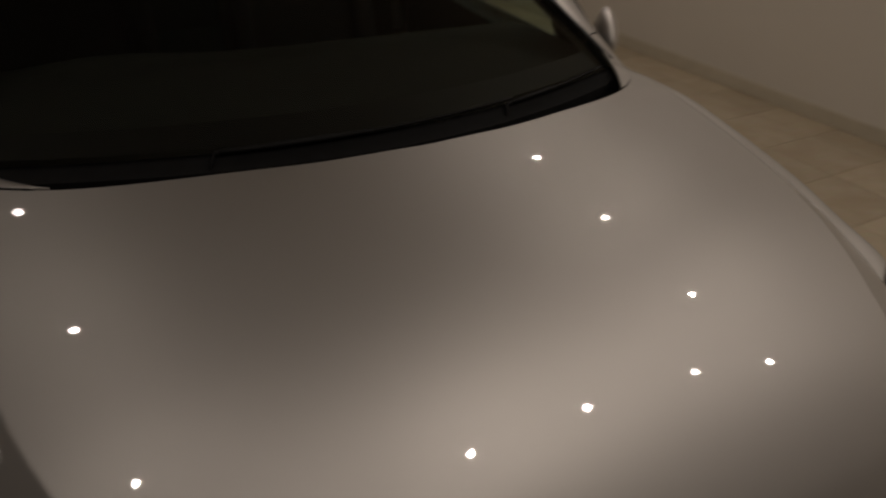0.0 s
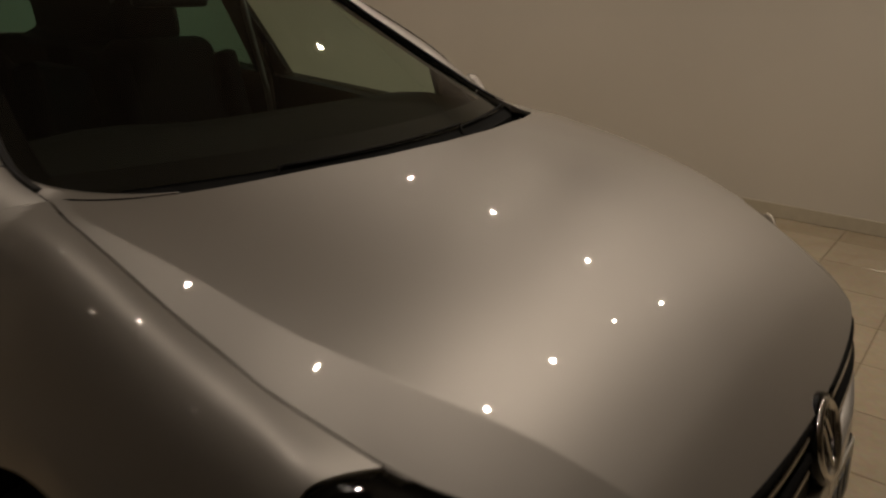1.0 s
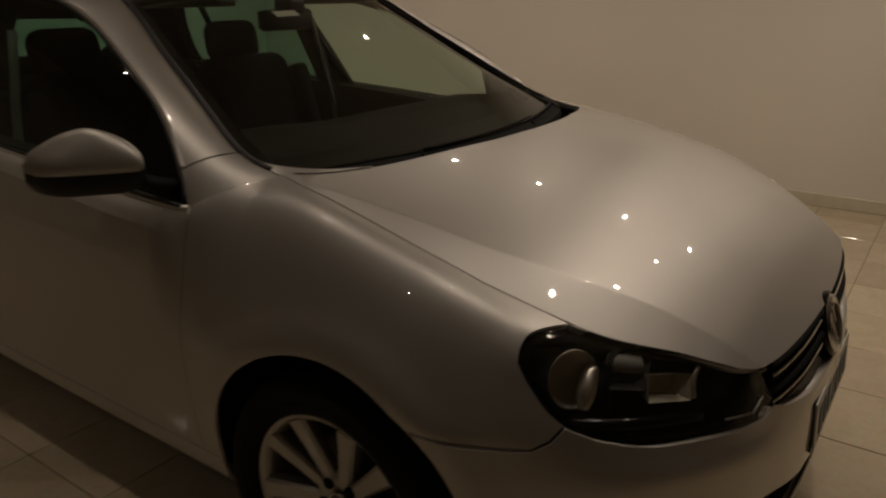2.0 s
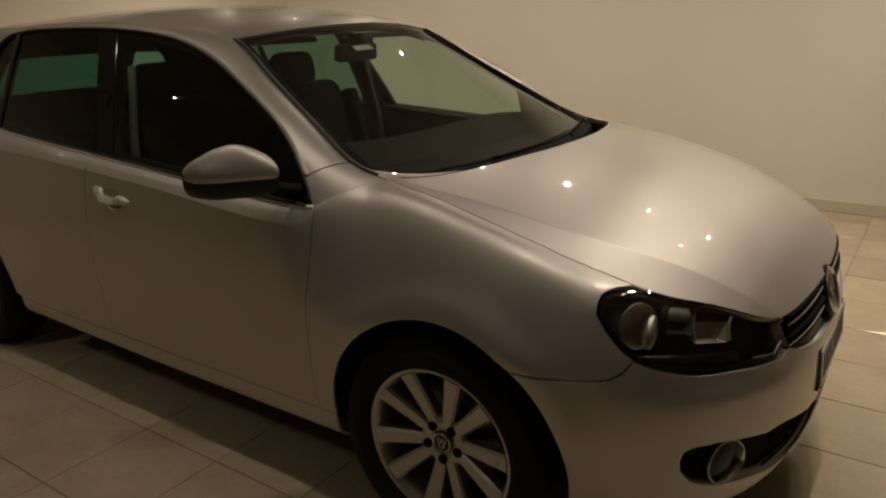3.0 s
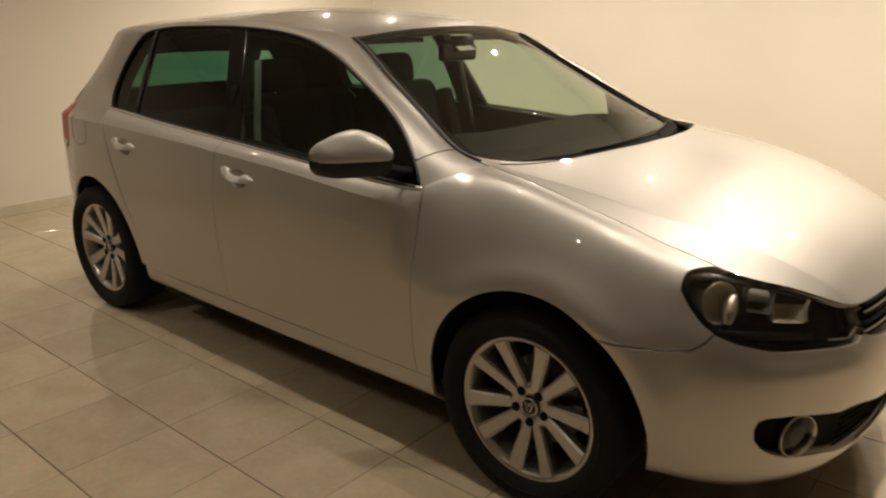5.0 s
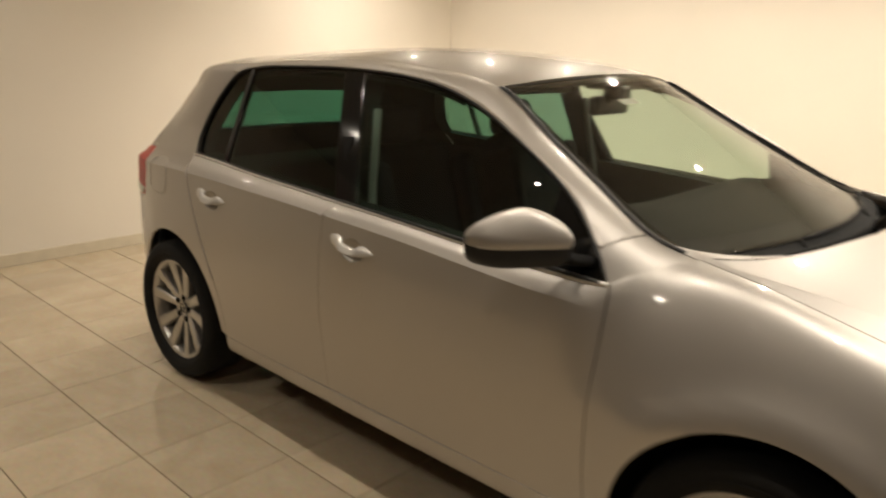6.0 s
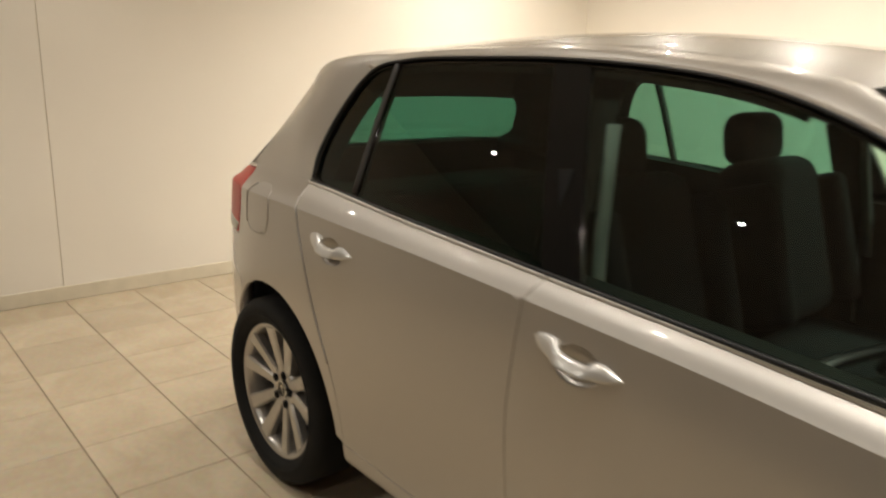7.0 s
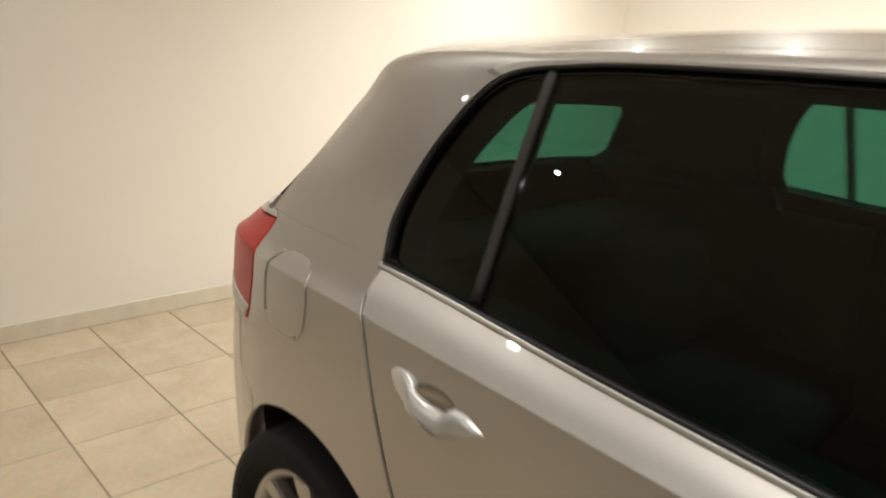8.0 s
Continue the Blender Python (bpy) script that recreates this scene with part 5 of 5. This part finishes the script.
def build_cabin():
    for y in (-.37, .37):
        seat = cushion("front_seat", (1.05, y - .25, .42), (1.57, y + .25, .60), FABRIC, CAR, .06, "dark cloth front seat with headrest")
        for nm, lo, hi, b in (("backrest", (-.38, -.22, .10), (-.21, .22, .62), .075), ("headrest", (-.465, -.125, .585), (-.355, .125, .752), .052)):
            o = cushion(nm, lo, hi, FABRIC, seat, b, rot=-16 if nm == "backrest" else -8)
        for dy in (-.06, .06):
            part("headrest_post", tube_bm([(-.37, dy, .56), (-.40, dy, .70)], .006, 6), CHROME, seat)
        for dy in (-.22, .22):
            cushion("bolster", (-.33, dy - .035, .14), (-.15, dy + .035, .56), FABRIC, seat, .03, rot=-16)
    rs = cushion("rear_seat", (.02, -.62, .42), (.55, .62, .58), FABRIC, CAR, .06, "dark cloth rear bench")
    cushion("backrest", (-.40, -.60, .02), (-.20, .60, .42), FABRIC, rs, .06, rot=-18)
    for y in (-.38, 0, .38):
        cushion("headrest", (-.41, y - .12, .34), (-.32, y + .12, .43), FABRIC, rs, .04, rot=-10)
    cushion("parcel_shelf", (-.42, -.56, .90), (.0, .56, .925), DASH, CAR, .01, "dark parcel shelf")
    lofted("hatch_lining", lambda k, f: hatch_point(k, f) + np.array([.05, 0, -.01]), np.linspace(9.05, 10.36, 8), np.linspace(-.9, .9, 15), TRIM, CAR, out=(1, 0, 0))
    lofted("hatch_lining", lambda k, f: hatch_point(k, f) + np.array([.04, 0, .0]), np.linspace(11.70, 12.0, 6), np.linspace(-.97, .97, 15), TRIM, CAR, out=(1, 0, 0))
    part("boot_panel", box_bm(.03, 1.16, .48, (-.37, 0, .825), bevel=.01), DASH, CAR)
    # dashboard
    prof = [(2.42, .93), (2.30, .966), (2.12, .990), (1.97, .996), (1.85, .985), (1.80, .945), (1.82, .82), (1.88, .62), (2.0, .45)]
    bm = bmesh.new()
    rows = []
    for y in np.linspace(-.70, .70, 15):
        bulge = .022 * math.exp(-((y + .37) / .18) ** 2)
        rows.append([bm.verts.new((x, y, z + (bulge if x < 2.15 and z > .88 else 0))) for x, z in prof])
    for p, q in zip(rows, rows[1:]):
        for i in range(len(p) - 1):
            bm.faces.new((p[i], p[i + 1], q[i + 1], q[i]))
    bmesh.ops.recalc_face_normals(bm, faces=bm.faces[:])
    dash = part("dashboard", bm, DASH, CAR, "dark grey plastic dashboard", smooth=True)
    for y in (-.62, -.10, .10, .62):
        part("air_vent", box_bm(.02, .12, .05, (1.805, y, .86), bevel=.006), TRIM, dash)
    part("centre_console", box_bm(.75, .20, .30, (1.55, 0, .45), bevel=.03), DASH, CAR, smooth=False)
    # steering wheel
    bm = bmesh.new()
    sw = Vector((1.66, -.37, .86))
    pts = []
    ax = Vector((-.42, 0, 1)).normalized()
    u = Vector((0, 1, 0))
    v = ax.cross(u)
    ring = [sw + (u * math.cos(a) + v * math.sin(a)) * .185 for a in np.linspace(0, 2 * math.pi, 41)]
    wheel = part("steering_wheel", tube_bm(ring, .015, 8), TRIM, CAR, "black three-spoke steering wheel", smooth=True)
    part("wheel_boss", lathe_bm([(.0005, .03), (.05, .025), (.075, .0), (.06, -.05), (.04, -.16), (.0005, -.16)], 24, "z"), DASH, wheel, smooth=True).matrix_basis = Matrix.Translation(sw) @ ax.to_track_quat("Z", "Y").to_matrix().to_4x4()
    for a in (0, math.pi, -math.pi / 2):
        part("wheel_spoke", tube_bm([sw, sw + (u * math.cos(a) + v * math.sin(a)) * .18], .017, 6), DASH, wheel)
    # inside mirror on the screen, sun visors, stickers
    mir = part("inside_mirror", box_bm(.035, .23, .068, (1.615, .02, 1.290), bevel=.016, seg=3), TRIM, CAR, "black interior mirror", smooth=True)
    part("mirror_stem", tube_bm([(1.62, -.02, 1.30), (1.67, 0, 1.345)], .014, 8), TRIM, mir, smooth=True)
    part("sensor_box", box_bm(.08, .07, .05, (1.655, 0, 1.335), bevel=.012), TRIM, mir)
    part("mirror_glass", box_bm(.002, .215, .055, (1.596, .02, 1.290)), CHROME, mir)
    lofted("sticker", lambda k, f: screen_point(k, f) - np.array([.003, 0, .003]), np.linspace(3.42, 3.53, 4), np.linspace(.16, .31, 6), PAPER, CAR, "small white windscreen sticker", thick=.0006, out=(.7, 0, .7))
    for y in (-.35, .35):
        part("sun_visor", box_bm(.15, .40, .018, (1.50, y, 1.345), bevel=.008), LINER, CAR, "grey sun visor")
    # headliner, inner pillars, door linings, seat belts
    lofted("headliner", lambda k, f: roof_point(k, f) - np.array([0, 0, .035]), np.linspace(4.05, 9, 20), np.linspace(-.97, .97, 15), LINER, CAR, "grey fabric headliner", out=(0, 0, -1))
    for m in (0, 1):
        sg = -1 if m else 1

        def inner(k, f):
            return (ribbon(k, f) - np.array([0, -.030, .022])) * np.array([1, sg, 1])
        lofted("pillar_trim", inner, np.linspace(.6, 4.3, 20), np.linspace(-.05, 1.0, 6), GREYTRIM, CAR, out=(-.3, sg, 0))
        lofted("rail_trim", inner, np.linspace(4.3, 12, 40), np.linspace(-.16, 1.0, 8), TRIM, CAR, out=(-.3, sg, 0))
        # the rear pillar's lining, from the side window's edge to the rear window's

        def rear_inner(k, f):
            edge = ribbon(k, np.full(len(k), -.04)) + np.array([-.01, .012, -.004])
            glass = hatch_point(k, .78 - .14 * np.clip((k - 11.2) / .5, 0, 1) ** 2 - .10 * np.clip((10.7 - k) / .5, 0, 1) ** 2) + np.array([.035, 0, -.012])
            belly = (4 * f * (1 - f))[:, None] * np.array([.012, .035, -.012])
            return (edge + (glass - edge) * f[:, None] + belly) * np.array([1, sg, 1])
        lofted("pillar_lining", rear_inner, np.linspace(9.05, 12, 30), np.linspace(0, 1, 9), DASH, CAR, "dark lining of the rear pillar", out=(.5, sg, 0))
        # middle pillar: a broad dark lining with a pale upright at its front edge

        def mid_inner(u, v):
            z = .80 + .61 * v
            x = 1.158 - .12 * (1 - u) - .105 * (z - .8)
            return np.stack([x, -sg * (glass_y(x, z) - .055), z], 1)
        lofted("pillar_trim", mid_inner, np.linspace(0, 1, 9), np.linspace(0, 1, 10), DASH, CAR, "dark lining of the middle pillar", out=(0, sg, 0))
        pts = [(1.145, -sg * .715, .80), (1.135, -sg * .705, .92), (1.118, -sg * .685, 1.04), (1.105, -sg * .66, 1.16), (1.095, -sg * .64, 1.27)]
        part("middle_pillar", tube_bm([(x + .02, y, z) for x, y, z in pts], .015, 10, flat=.8), PALETRIM, CAR, "grey inner middle pillar", smooth=True)
        pts = [(1.06, -sg * .735, 1.18), (1.10, -sg * .755, .95), (1.12, -sg * .77, .55)]
        part("seat_belt", tube_bm([(x + .02, y, z) for x, y, z in pts], .022, 6, flat=.15), TRIM, CAR, "dark seat belt")
        # load space side, over the wheel housing
        part("load_lining", box_bm(.80, .012, .42, (.06, .715 * sg, .76), bevel=.004), DASH, CAR)
        for x0, x1 in ((1.14, 2.12), (.16, 1.06), (-.42, .15)):
            def lin(s, w):
                p = body(s, w)
                return (p + np.array([0, .075, .0])) * np.array([1, sg, 1])
            lofted("door_lining", lin, np.linspace(x0, x1, 16), np.linspace(0.7 if x0 > 0 else 4.5, 8.0, 12), DASH, CAR, out=(0, sg, 0))
            bm = bmesh.new()
            xs = np.linspace(x0, x1, 16)
            a = body(xs, np.full(16, 8.0)) * np.array([1, sg, 1])
            b = (body(xs, np.full(16, 8.0)) + np.array([0, .075, 0])) * np.array([1, sg, 1])
            vs = [(bm.verts.new(p), bm.verts.new(q)) for p, q in zip(a, b)]
            for p, q in zip(vs, vs[1:]):
                bm.faces.new((p[0], q[0], q[1], p[1]))
            part("door_capping", bm, DASH, CAR, smooth=True)


build_cabin()

# floor pieces last
lay_tiles()
